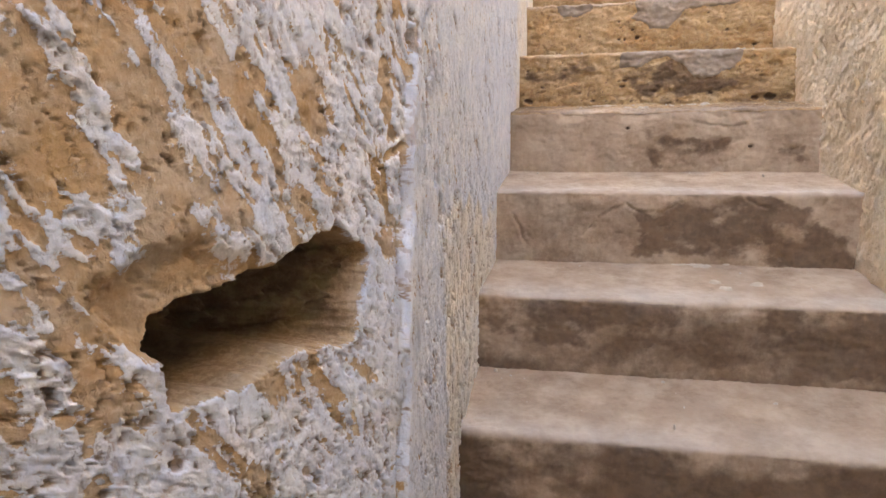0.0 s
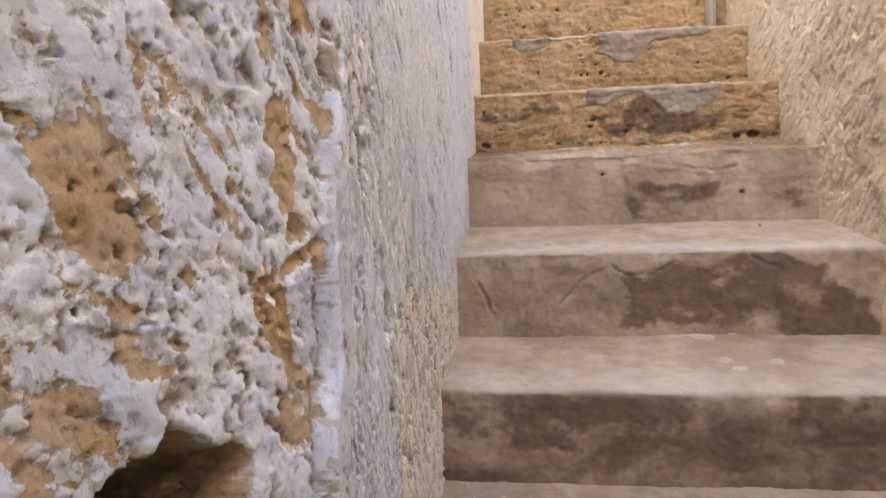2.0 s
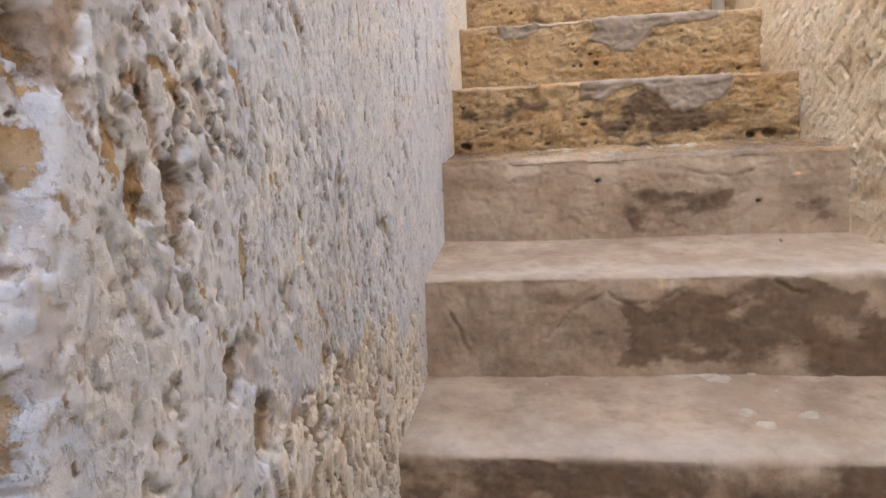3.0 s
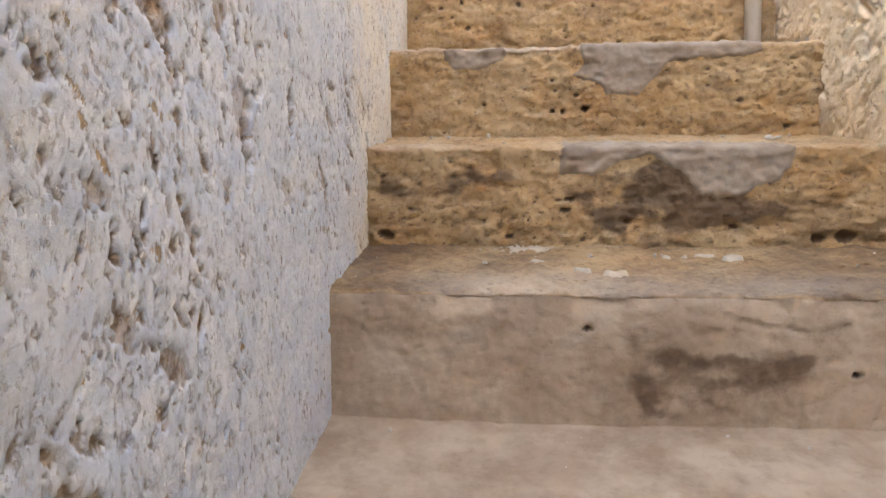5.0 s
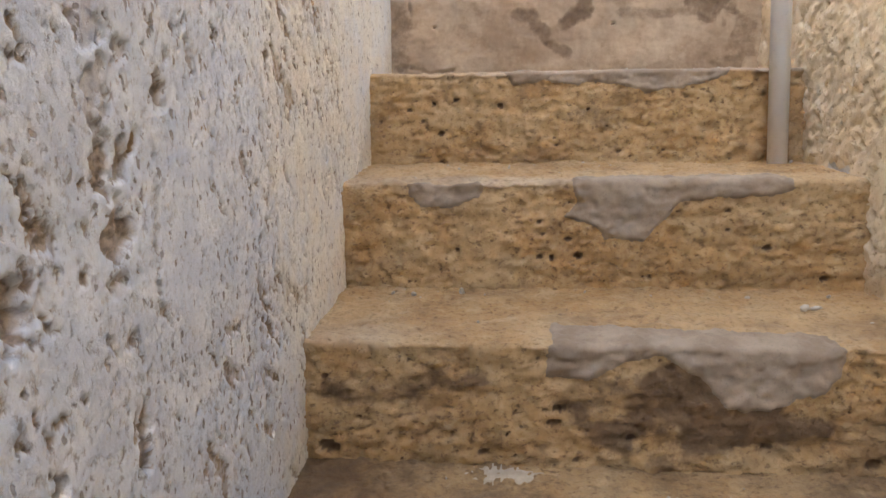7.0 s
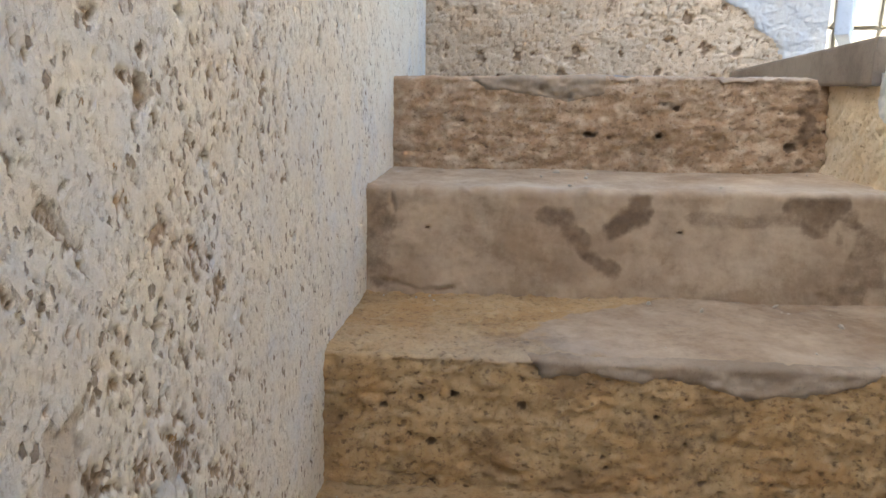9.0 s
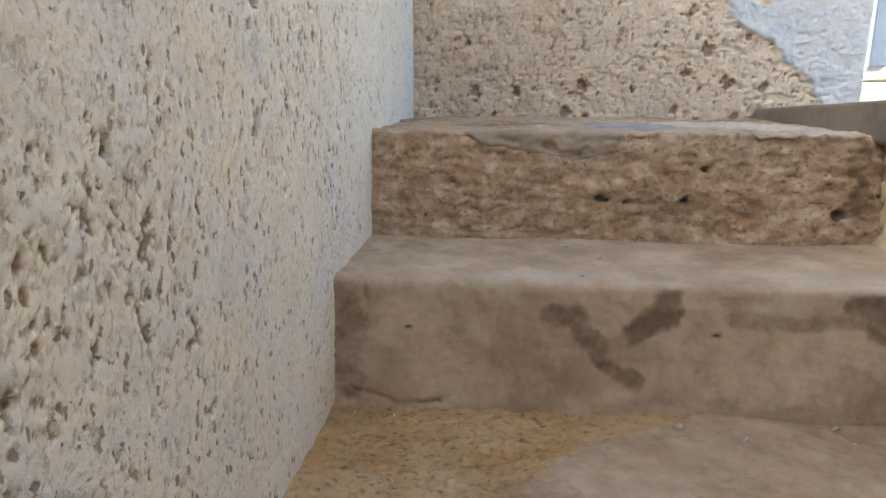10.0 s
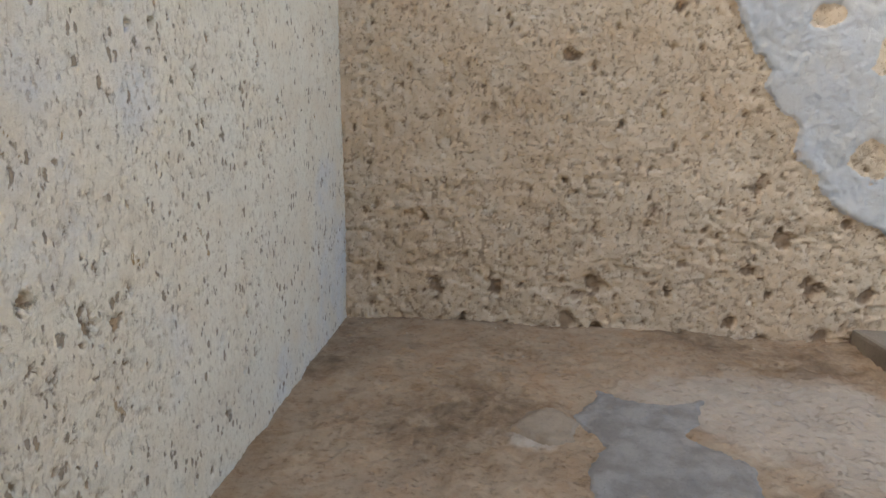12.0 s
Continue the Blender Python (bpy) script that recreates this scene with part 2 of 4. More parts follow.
def step_material():
    """Worn steps: 'cement' is smooth render, the stain mask dark damp dirt plus shade painted on risers and into
    creases, 'polish' the trodden edge, 'rust' reddish stone.
    """
    g = Graph("worn_step")
    fine = g.noise(110, 8, 0.74)
    mid = g.noise(30, 6, 0.65)
    grit = g.noise(360, 3, 0.7)
    pit = g.math('MULTIPLY', g.math('MAXIMUM', g.pocks(70, (0.6, 1.0, 1.0), 0.16), g.ramp(g.noise(130, 6, 0.68, (0.7, 1.0, 1.0), 6), 0.55, 0.67)), g.math('SUBTRACT', 1.0, g.math('MULTIPLY', g.attr("cement"), 0.85)))
    big = g.noise(6, 5, 0.6)
    stone = g.mix(g.ramp(big, 0.35, 0.65), (0.41, 0.245, 0.10), (0.48, 0.325, 0.16))
    stone = g.mix(g.ramp(mid, 0.45, 0.7, 0, 0.7), stone, (0.51, 0.37, 0.205))
    stone = g.mix(g.attr("rust"), stone, g.mix(g.ramp(mid, 0.4, 0.65), (0.37, 0.245, 0.16), (0.54, 0.42, 0.305)))
    stone = g.mix(g.ramp(fine, 0.5, 0.68, 0, 0.55), stone, (0.17, 0.10, 0.05))
    stone = g.mix(g.ramp(g.noise(7, 7, 0.68, (1.0, 1.0, 1.6), 21), 0.48, 0.66, 0, 0.55), stone, (0.22, 0.13, 0.06))
    render = g.mix(g.ramp(g.noise(9, 5, 0.65, shift=4), 0.35, 0.65), (0.34, 0.243, 0.158), (0.45, 0.342, 0.232))
    render = g.mix(g.ramp(mid, 0.5, 0.75, 0, 0.4), render, (0.23, 0.165, 0.105))
    render = g.mix(g.ramp(fine, 0.55, 0.75, 0, 0.3), render, (0.17, 0.13, 0.09))
    render = g.mix(g.ramp(g.noise(6.5, 8, 0.7, shift=7), 0.46, 0.66, 0, 0.65), render, (0.235, 0.155, 0.09))
    cem = g.ramp(g.math('ADD', g.attr("cement"), g.math('MULTIPLY', g.math('SUBTRACT', mid, 0.5), 0.4)), 0.4, 0.6)
    col = g.mix(cem, stone, render)
    st = g.ramp(g.math('ADD', g.attr("stain_shade"), g.math('MULTIPLY', g.math('SUBTRACT', g.noise(38, 8, 0.72, shift=9), 0.5), 0.9)), 0.25, 0.95)
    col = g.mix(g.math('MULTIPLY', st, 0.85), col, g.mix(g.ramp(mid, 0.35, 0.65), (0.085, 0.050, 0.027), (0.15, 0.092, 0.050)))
    col = g.mix(g.math('MULTIPLY', g.attr("polish"), 0.55), col, (0.54, 0.49, 0.42))
    col = g.mix(g.ramp(g.attr("hole"), 0.2, 0.85, 0, 0.8), col, (0.10, 0.06, 0.035))
    col = g.mix(g.math('MULTIPLY', pit, 0.5), col, (0.13, 0.08, 0.045))
    rough = g.math('SUBTRACT', g.ramp(mid, 0.3, 0.7, 0.72, 0.9), g.math('MULTIPLY', g.attr("polish"), 0.28))
    h = g.math('MULTIPLY', g.math('ADD', fine, g.math('MULTIPLY', grit, 0.35)), g.math('SUBTRACT', 1.0, g.math('MULTIPLY', cem, 0.6)))
    h = g.math('SUBTRACT', h, g.math('MULTIPLY', pit, 0.7))
    return g.done(col, rough, h, 0.85, 0.0040)


def plain_material(name, a, b, rough=0.85, scale=12.0, speck=None, strength=0.4):
    g = Graph(name)
    fine, mid = g.noise(scale * 14, 5, 0.65), g.noise(scale, 5, 0.6)
    col = g.mix(g.ramp(mid, 0.35, 0.65), a, b)
    col = g.mix(g.ramp(fine, 0.52, 0.75, 0, 0.45), col, speck or tuple(v * 0.6 for v in a))
    h = g.math('ADD', fine, mid)
    return g.done(col, rough, h, strength, 0.004)


LIME = limewash_material()
END_STONE = stone_material("pitted_limestone", (0.56, 0.42, 0.285), (0.60, 0.48, 0.35), (0.25, 0.165, 0.105), (0.50, 0.485, 0.46))
SIDE_STONE = stone_material("rough_cast", (0.64, 0.50, 0.32), (0.70, 0.575, 0.40), (0.33, 0.23, 0.14), (0.70, 0.67, 0.62), pale=(0.70, 0.61, 0.48), grain=45)
STEP = step_material()
CEMENT = plain_material("brown_cement", (0.25, 0.185, 0.125), (0.345, 0.27, 0.195), 0.78, 16, strength=0.25)
GREY_CEMENT = plain_material("grey_cement", (0.235, 0.212, 0.19), (0.34, 0.31, 0.28), 0.8, 22, strength=0.7)
SPLASH = plain_material("lime_splash", (0.53, 0.45, 0.34), (0.42, 0.345, 0.25), 0.9, 40)
SLAB = plain_material("threshold_cement", (0.15, 0.12, 0.095), (0.24, 0.20, 0.16), 0.4, 8, strength=0.2)
PLASTIC = plain_material("weathered_plastic", (0.80, 0.80, 0.79), (0.74, 0.74, 0.73), 0.42, 6, speck=(0.62, 0.60, 0.57), strength=0.04)
PAINTED = plain_material("blue_grey_paint", (0.50, 0.54, 0.60), (0.57, 0.60, 0.65), 0.55, 5, strength=0.1)
MASONRY = plain_material("garden_stone", (0.36, 0.33, 0.27), (0.45, 0.42, 0.35), 0.9, 9)
MORTAR = plain_material("mortar", (0.42, 0.36, 0.28), (0.50, 0.44, 0.35), 0.92, 12)
EARTH = plain_material("pale_ground", (0.34, 0.30, 0.24), (0.42, 0.38, 0.31), 0.95, 3)

# ---- plan ----
WIDTH, DOOR_Y, END_Y, THICK = 0.98, 3.36, 4.25, 0.27
TOP, BACK_Y = 3.4, -1.9
NOSES = [0.53, 0.872, 1.219, 1.565, 1.941, 2.272, 2.59, 2.912, 3.261, 3.60]
TREADS = [0.005, 0.207, 0.400, 0.606, 0.806, 0.990, 1.190, 1.392, 1.597, 1.808]


def spaced(*spans):
    """Joined runs of points: (start, end, spacing)."""
    out = [np.arange(a, b - s * 0.5, s) for a, b, s in spans]
    return np.concatenate(out + [[spans[-1][1]]])


# ---- left wall ----
# deep gouges that stand out: along the wall, height, half width, half height
GOUGES = [(0.468, 1.03, 0.014, 0.028), (0.56, 0.95, 0.012, 0.032), (0.655, 0.75, 0.022, 0.026), (0.605, 0.82, 0.016, 0.02), (1.69, 1.24, 0.014, 0.024),
          (1.82, 1.26, 0.018, 0.03), (1.81, 1.32, 0.014, 0.026), (1.82, 1.08, 0.012, 0.032), (1.655, 1.05, 0.014, 0.035), (1.70, 1.10, 0.012, 0.014),
          (1.80, 1.45, 0.016, 0.02), (1.91, 1.375, 0.012, 0.018), (1.835, 1.32, 0.012, 0.014), (2.03, 1.50, 0.014, 0.04), (2.525, 1.845, 0.007, 0.006),
          (2.45, 1.78, 0.012, 0.012), (2.55, 1.72, 0.005, 0.010), (2.67, 1.85, 0.008, 0.010), (2.44, 1.60, 0.006, 0.022), (2.952, 1.852, 0.010, 0.012),
          (3.23, 1.936, 0.006, 0.028), (2.965, 1.98, 0.011, 0.005), (3.38, 2.117, 0.006, 0.006), (3.58, 2.316, 0.005, 0.005), (3.54, 2.314, 0.004, 0.005)]
# flaked spots and scratches, thinner than the gouges
FLAKES = [(1.804, 1.45, 0.022, 0.030), (1.812, 1.375, 0.012, 0.035), (1.66, 1.25, 0.030, 0.025), (1.879, 1.25, 0.004, 0.055), (0.631, 1.007, 0.005, 0.012),
          (0.858, 0.939, 0.005, 0.050), (0.726, 0.831, 0.016, 0.012), (1.78, 0.984, 0.016, 0.022), (1.865, 0.959, 0.010, 0.025), (1.578, 1.255, 0.026, 0.010),
          (0.628, 0.819, 0.018, 0.022), (0.428, 0.925, 0.010, 0.030), (1.655, 1.095, 0.024, 0.045), (1.851, 1.407, 0.014, 0.008), (2.30, 1.52, 0.020, 0.05), (2.17, 1.579, 0.02, 0.03)]
HOLE = [(-0.030, 0.830), (0.042, 0.829), (0.119, 0.824), (0.223, 0.828), (0.275, 0.800), (0.284, 0.783), (0.233, 0.700), (0.132, 0.722), (0.040, 0.734), (-0.032, 0.752)]
LIP = [(-0.075, 0.850), (-0.045, 0.868), (0.02, 0.872), (0.055, 0.842), (0.10, 0.826), (-0.02, 0.82), (-0.022, 0.795), (-0.05, 0.815)]


def wall_left():
    y = spaced((BACK_Y, -0.6, 0.04), (-0.6, -0.2, 0.01), (-0.2, END_Y + 0.02, 0.0025))
    s = spaced((-0.5, 0.0, 0.04), (0.0, 1.0, 0.0026), (1.0, 1.2, 0.02), (1.2, 2.0, 0.05))
    Y, S = np.meshgrid(y, s)
    # the band of wall between the steps and well over head height is built finest
    low = np.interp(Y, [-0.2, 0.0, 0.3, 0.5, 0.65, 0.872, 4.0, 4.3], [0.74, 0.55, 0.36, 0.18, 0.10, -0.03, 1.76, 1.78])
    high = np.interp(Y, [-0.2, 0.5, 1.2, 1.5, 2.0, 2.5, 3.0, 4.3], [1.08, 1.14, 1.22, 1.43, 1.65, 1.92, 2.2, 2.52])
    Z = np.where(S < 0, low + S / 0.5 * (low + 0.5), np.where(S > 1, high + (S - 1) * (TOP - high), low + S * (high - low)))
    yc = 0.40 + 0.3 * (Z - 0.82) + 0.012 * fbm(Y * 9, Z * 9, 3, 5)
    near = 1 - smooth(-0.012, 0.012, Y - yc)
    base = np.where(Y < yc, 0.045 - (yc - Y) * 0.16, 0.045 * (1 - smooth(0.0, 0.9, Y - yc)))
    base = np.maximum(base, -0.11)
    # what is left of the wash: slanting rags near the foot, nearly whole further up
    c, sn = math.cos(radians(-58)), math.sin(radians(-58))
    a, b = Y * c + Z * sn, -Y * sn + Z * c
    rag = fbm(a * 14.0 + 0.4 * fbm(Y * 12, Z * 12, 2, 8), b * 40, 7, 11, 0.66)
    cover = -0.14 + 0.50 * smooth(-0.02, 0.4, Y) + 0.34 * smooth(0.78, 0.66, Z)
    rest = 0.75 + 0.25 * smooth(0.9, 1.8, Y)
    bias = cover * near + rest * (1 - near)
    rag = rag + 0.30 * fbm(Y * 70 + Z * 25, Z * 55, 4, 12, 0.65) + 0.30 * near * smooth(0.86, 0.74, Z) * smooth(0.1, -0.05, Y)
    coat = smooth(-0.30, 0.30, rag + bias)
    # relief
    big = 0.009 * fbm(Y * 3.2, Z * 3.2, 3, 21) * (1 - 0.7 * smooth(3.0, 3.8, Y))
    mid = 0.0017 * fbm(a * 18, b * 42, 5, 31, 0.6)
    fine = 0.0009 * fbm(Y * 84, Z * 70, 4, 41, 0.62)
    rough = 0.35 + 0.65 * coat
    lower = 1 - smooth(1.1, 2.2, Y)
    tooth = 0.00045 * fbm(Y * 165, Z * 150, 2, 43) * (0.25 + 0.75 * lower)
    strokes = tooth + 0.0009 * fbm(Y * 105 + Z * 20, Z * 17, 4, 45) * smooth(0.36, 0.45, Y) * (1 - smooth(1.4, 2.4, Y))
    h = big + strokes + rough * ((0.45 + 0.2 * near) * mid + fine) + coat * (0.0012 + 0.0014 * lower)
    zone = fbm(Y * 5.5, Z * 4.0, 3, 48)
    flat = 0.70 - 0.13 * (1 - near) - 0.24 * smooth(0.7, 1.7, Y) - 0.18 * smooth(2.0, 2.8, Y)
    c1 = crag(a * 26, b * 60, 46, 0.26, 0.36) * (0.25 + 0.75 * coat) * (0.8 * near + 0.2 * lower)
    c2 = smooth(0.55, 0.61, fbm(Y * 92 + Z * 30, Z * 58, 4, 47, 0.62) + 0.26 * zone - 0.16 * smooth(2.0, 2.8, Y) - 0.08 * smooth(3.0, 3.6, Y))
    c3 = smooth(0.66, 0.71, fbm(Y * 30 + Z * 14, Z * 17, 4, 49, 0.6) + 0.26 * zone) * smooth(0.42, 0.5, Y) * (1 - smooth(2.3, 2.8, Y))
    c5 = smooth(0.46, 0.53, fbm(Y * 170 + Z * 80, Z * 105, 3, 50, 0.6) + 0.22 * zone + 0.08 * fbm(Y * 14, Z * 14, 2, 52) - 0.14 * smooth(3.3, 3.9, Y))
    # spongy, yellowed stone beside the lower steps
    spongy = smooth(0.04, -0.04, Z - 0.80 + 0.27 * (Y - 0.65) + 0.05 * fbm(Y * 9, Z * 9, 4, 53)) * smooth(0.58, 0.70, Y) * (1 - smooth(1.40, 1.70, Y))
    c4 = crag(Y * 55, Z * 31, 54, 0.12, 0.22) * spongy
    h = h * flat - (0.0020 * c1 + 0.0032 * c2 + 0.0034 * c3 + 0.0011 * c5 + 0.0065 * c4)
    p1 = pits(Y, Z, 0.05, 0.22, 0.004, 0.014, 51, 2.6, 72) * (1 - smooth(1.3, 2.1, Y)) * smooth(0.3, 0.45, Y)
    p2 = pits(Y, Z, 0.026, 0.30, 0.002, 0.0065, 61, 1.8, 66)
    p3 = pits(Y, Z, 0.11, 0.22, 0.004, 0.014, 71, 1.9, 60) * smooth(1.0, 1.3, Y) * (1 - smooth(1.9, 2.5, Y))
    p4 = pits(Y, Z, 0.22, 0.35, 0.005, 0.014, 81, 3.4, 80) * smooth(0.45, 0.6, Y) * (1 - smooth(2.0, 3.0, Y))
    patchy = smooth(-0.35, 0.35, fbm(Y * 2.6, Z * 2.6, 3, 91))
    calm = 1 - 0.75 * smooth(3.55, 3.95, Y)
    wob = 0.6 + 0.6 * smooth(-0.6, 0.6, fbm(Y * 60, Z * 60, 2, 101))
    deep = np.maximum.reduce([0.006 * p1, 0.006 * p2 * (0.15 + patchy), 0.010 * p3 * patchy, 0.009 * p4]) * wob
    h = h - deep * calm
    gouged = np.zeros_like(Y)
    for i, (gy, gz, ry, rz) in enumerate(GOUGES):
        near_it = (np.abs(Y - gy) < 3 * ry) & (np.abs(Z - gz) < 3 * rz)
        gouged[near_it] = np.maximum(gouged[near_it], blob(Y[near_it], Z[near_it], gy, gz, ry, rz, 140 + i, rough=0.6, edge=0.2, turn=-12))
    flaked = np.zeros_like(Y)
    for i, (gy, gz, ry, rz) in enumerate(FLAKES):
        near_it = (np.abs(Y - gy) < 3 * ry + 0.02) & (np.abs(Z - gz) < 3 * rz + 0.02)
        flaked[near_it] = np.maximum(flaked[near_it], blob(Y[near_it], Z[near_it], gy, gz, ry, rz, 190 + i, rough=0.95, edge=0.12, turn=-10))
    h = h - 0.0035 * flaked
    h = h - gouged * (0.009 + 0.004 * fbm(Y * 90, Z * 90, 2, 171))
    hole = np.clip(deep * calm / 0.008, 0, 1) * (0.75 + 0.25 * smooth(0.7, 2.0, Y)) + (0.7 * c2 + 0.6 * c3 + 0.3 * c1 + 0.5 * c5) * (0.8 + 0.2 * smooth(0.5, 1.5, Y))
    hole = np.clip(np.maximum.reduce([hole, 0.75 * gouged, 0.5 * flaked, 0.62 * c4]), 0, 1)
    coat = coat * (1 - 0.85 * smooth(0.35, 0.9, np.maximum.reduce([p1, p3, p4]) * calm))
    # ledge of thick plaster along the bend, with a dark groove beside it
    ridge = smooth(-0.006, 0.002, Y - yc) * smooth(0.036, 0.028, Y - yc) * smooth(1.12, 0.98, Z)
    h = h * (1 - 0.7 * ridge) + 0.009 * ridge
    sponge = smooth(0.028, 0.036, Y - yc) * smooth(0.20, 0.08, Y - yc)
    h = h - sponge * (0.001 + 0.0035 * crag(Y * 58, Z * 13, 44, 0.36, 0.43))
    coat = np.maximum(coat, 0.9 * ridge)
    bare = np.maximum(blob(Y, Z, 0.375, 0.955, 0.016, 0.05, 181), blob(Y, Z, 0.345, 0.835, 0.010, 0.05, 182))
    seam = segment(Y, Z, [(0.355, 0.882), (0.41, 0.893)], 0.008, 183)
    coat = coat * (1 - np.maximum(bare, seam))
    h = h - 0.004 * bare - 0.006 * seam
    groove = np.exp(-((Y - yc + 0.010) / 0.006) ** 2) * smooth(-0.3, 0.3, fbm(Y * 2, Z * 9, 2, 15)) * smooth(0.90, 0.87, Z)
    h = h - 0.016 * groove
    coat = coat * (1 - groove)
    # the hole broken into the wall
    ragged = 0.008 * fbm(Y * 22, Z * 22, 5, 111, 0.6)
    into = inside_of(Y, Z, HOLE) + ragged
    lip = smooth(-0.012, 0.012, inside_of(Y, Z, LIP) + ragged)
    cave = smooth(-0.001, 0.008, into)
    depth = 0.035 + 0.115 * smooth(0.28, 0.12, Y) * smooth(0.0, 0.015, into)
    h = h * (1 - 0.3 * cave) - cave * (depth + 0.028 * fbm(Y * 34, Z * 34, 5, 121, 0.62)) - 0.013 * lip * (1 - cave)
    coat = coat * smooth(0.004, -0.004, into) * (1 - 0.9 * lip)
    # the hole's inside is also browned, to stand for shade in its depth
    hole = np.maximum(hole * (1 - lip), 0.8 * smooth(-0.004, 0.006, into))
    # cream tint grows up along the wall, in the spongy part and beside the steps
    warm = 0.03 + 0.09 * smooth(0.9, 1.5, Y) + 0.50 * smooth(1.75, 2.4, Y) + 0.22 * smooth(2.8, 3.4, Y) - 0.20 * smooth(0.1, 0.7, fbm(Y * 4, Z * 4, 3, 131)) * smooth(2.8, 3.4, Y) - 0.08 * smooth(4.0, 4.2, Y) + 0.6 * spongy + 0.45 * smooth(0.14, 0.0, Z - low + 0.08 * fbm(Y * 5, Z * 5, 3, 133)) * smooth(1.5, 1.9, Y) * (1 - smooth(3.0, 3.3, Y))
    pos = np.stack([base + h, Y, Z], -1)
    return sheet("wall_west", pos, {"coat": coat, "hole": hole, "warm": warm, "grain": lower, "soil_shade": smooth(0.0, 0.014, into)}, LIME, back=(-0.45, None, None))


tagged(wall_left(), "rough stone wall with flaking bluish limewash and a broken hole", "wall", kind="structure")


# ---- end wall ----
END_HOLES = [(0.423, 2.32, 0.012), (0.607, 2.405, 0.008), (0.182, 1.876, 0.016), (0.489, 1.90, 0.014), (0.44, 1.822, 0.014), (0.774, 1.93, 0.013), (0.895, 1.897, 0.015), (0.425, 2.097, 0.006),
             (0.771, 2.085, 0.009), (0.628, 1.885, 0.008), (0.24, 1.80, 0.014), (0.832, 1.992, 0.015), (0.50, 1.80, 0.016), (0.30, 1.88, 0.012), (0.52, 2.20, 0.006), (0.16, 2.02, 0.007)]


def wall_end():
    x = spaced((-0.02, 1.25, 0.0034))
    z = spaced((1.76, 2.62, 0.0034), (2.62, 3.0, 0.02), (3.0, TOP, 0.1))
    X, Z = np.meshgrid(x, z)
    wash = fbm(X * 5, Z * 5, 5, 201) * 0.28
    # limewash left towards the doorway, its edge falling to the outer foot
    line = np.interp(Z, [1.80, 1.93, 2.02, 2.08, 2.16, 2.20, 2.24, 2.30, 2.38, 2.6], [1.20, 1.10, 1.00, 0.90, 0.845, 0.855, 0.815, 0.785, 0.69, 0.60])
    edge = X - line + wash * 0.14 + 0.016 * fbm(X * 26, Z * 26, 5, 203, 0.65)
    coat = smooth(-0.012, 0.012, edge)
    bare = np.maximum.reduce([blob(X, Z, 0.965, 2.15, 0.035, 0.045, 205), blob(X, Z, 1.16, 2.26, 0.05, 0.06, 206), blob(X, Z, 0.97, 2.33, 0.035, 0.05, 207), blob(X, Z, 0.86, 2.39, 0.03, 0.02, 208)])
    coat = coat * (1 - 0.95 * bare)
    patch = blob(X, Z, 0.800, 2.235, 0.030, 0.045, 209, rough=0.3, edge=0.12)
    rim = smooth(0.0, 0.010, edge) * smooth(0.05, 0.02, edge)
    seam = segment(X, Z, [(0.05, 2.02), (0.4, 2.01), (0.8, 2.03)], 0.012, 214) * 0.5
    h = 0.008 * fbm(X * 4, Z * 4, 3, 221) + 0.0022 * fbm(X * 38, Z * 30, 4, 231) + 0.0012 * fbm(X * 115, Z * 105, 2, 241, 0.6)
    low = 1 - smooth(1.95, 2.25, Z)
    c1 = smooth(0.50, 0.57, fbm(X * 120, Z * 90, 4, 225, 0.62) + 0.16 * low + 0.08 * fbm(X * 7, Z * 7, 2, 226))
    c2 = crag(X * 9, Z * 30, 227, 0.30, 0.42)
    h = h - (0.0024 * c1 + 0.004 * c2 * low)
    p1 = pits(X, Z, 0.030, 0.45, 0.003, 0.010, 251, 1.5, 75)
    p2 = pits(X, Z, 0.075, 0.5, 0.007, 0.019, 261, 1.3, 40) * (0.25 + 0.75 * low)
    p3 = pits(X, Z, 0.024, 0.4, 0.002, 0.007, 271, 2.2, 5) * (0.4 + 0.6 * low)
    side = smooth(0.35, 0.9, X)
    deep = np.maximum.reduce([0.006 * p1, 0.011 * p2 * (0.5 + 0.5 * side), 0.005 * p3]) * (1 - 0.7 * coat) * (1 - patch)
    h = h * (1 - 0.35 * coat) * (1 - patch) - deep + 0.004 * coat - 0.004 * patch - 0.003 * seam
    holes = np.zeros_like(X)
    for i, (cx, cz, r) in enumerate(END_HOLES):
        holes = np.maximum(holes, blob(X, Z, cx, cz, r, r * 1.1, 280 + i, rough=0.6, edge=0.3))
    h = h - 0.012 * holes * (1 - coat) + 0.0025 * rim * (0.6 + 0.5 * fbm(X * 40, Z * 40, 3, 279))
    deep = np.maximum(deep, 0.008 * holes * (1 - coat))
    hole = np.clip(deep / 0.009, 0, 1) * 0.8 + 0.3 * patch + 0.55 * c1 * (1 - coat)
    hole = np.clip(hole, 0, 1)
    pos = np.stack([X, END_Y - h, Z], -1)
    return sheet("wall_north", pos, {"coat": coat, "hole": hole}, END_STONE, back=(None, END_Y + 0.3, None))


tagged(wall_end(), "pitted beige limestone wall with limewash left beside the doorway", "wall", kind="structure")


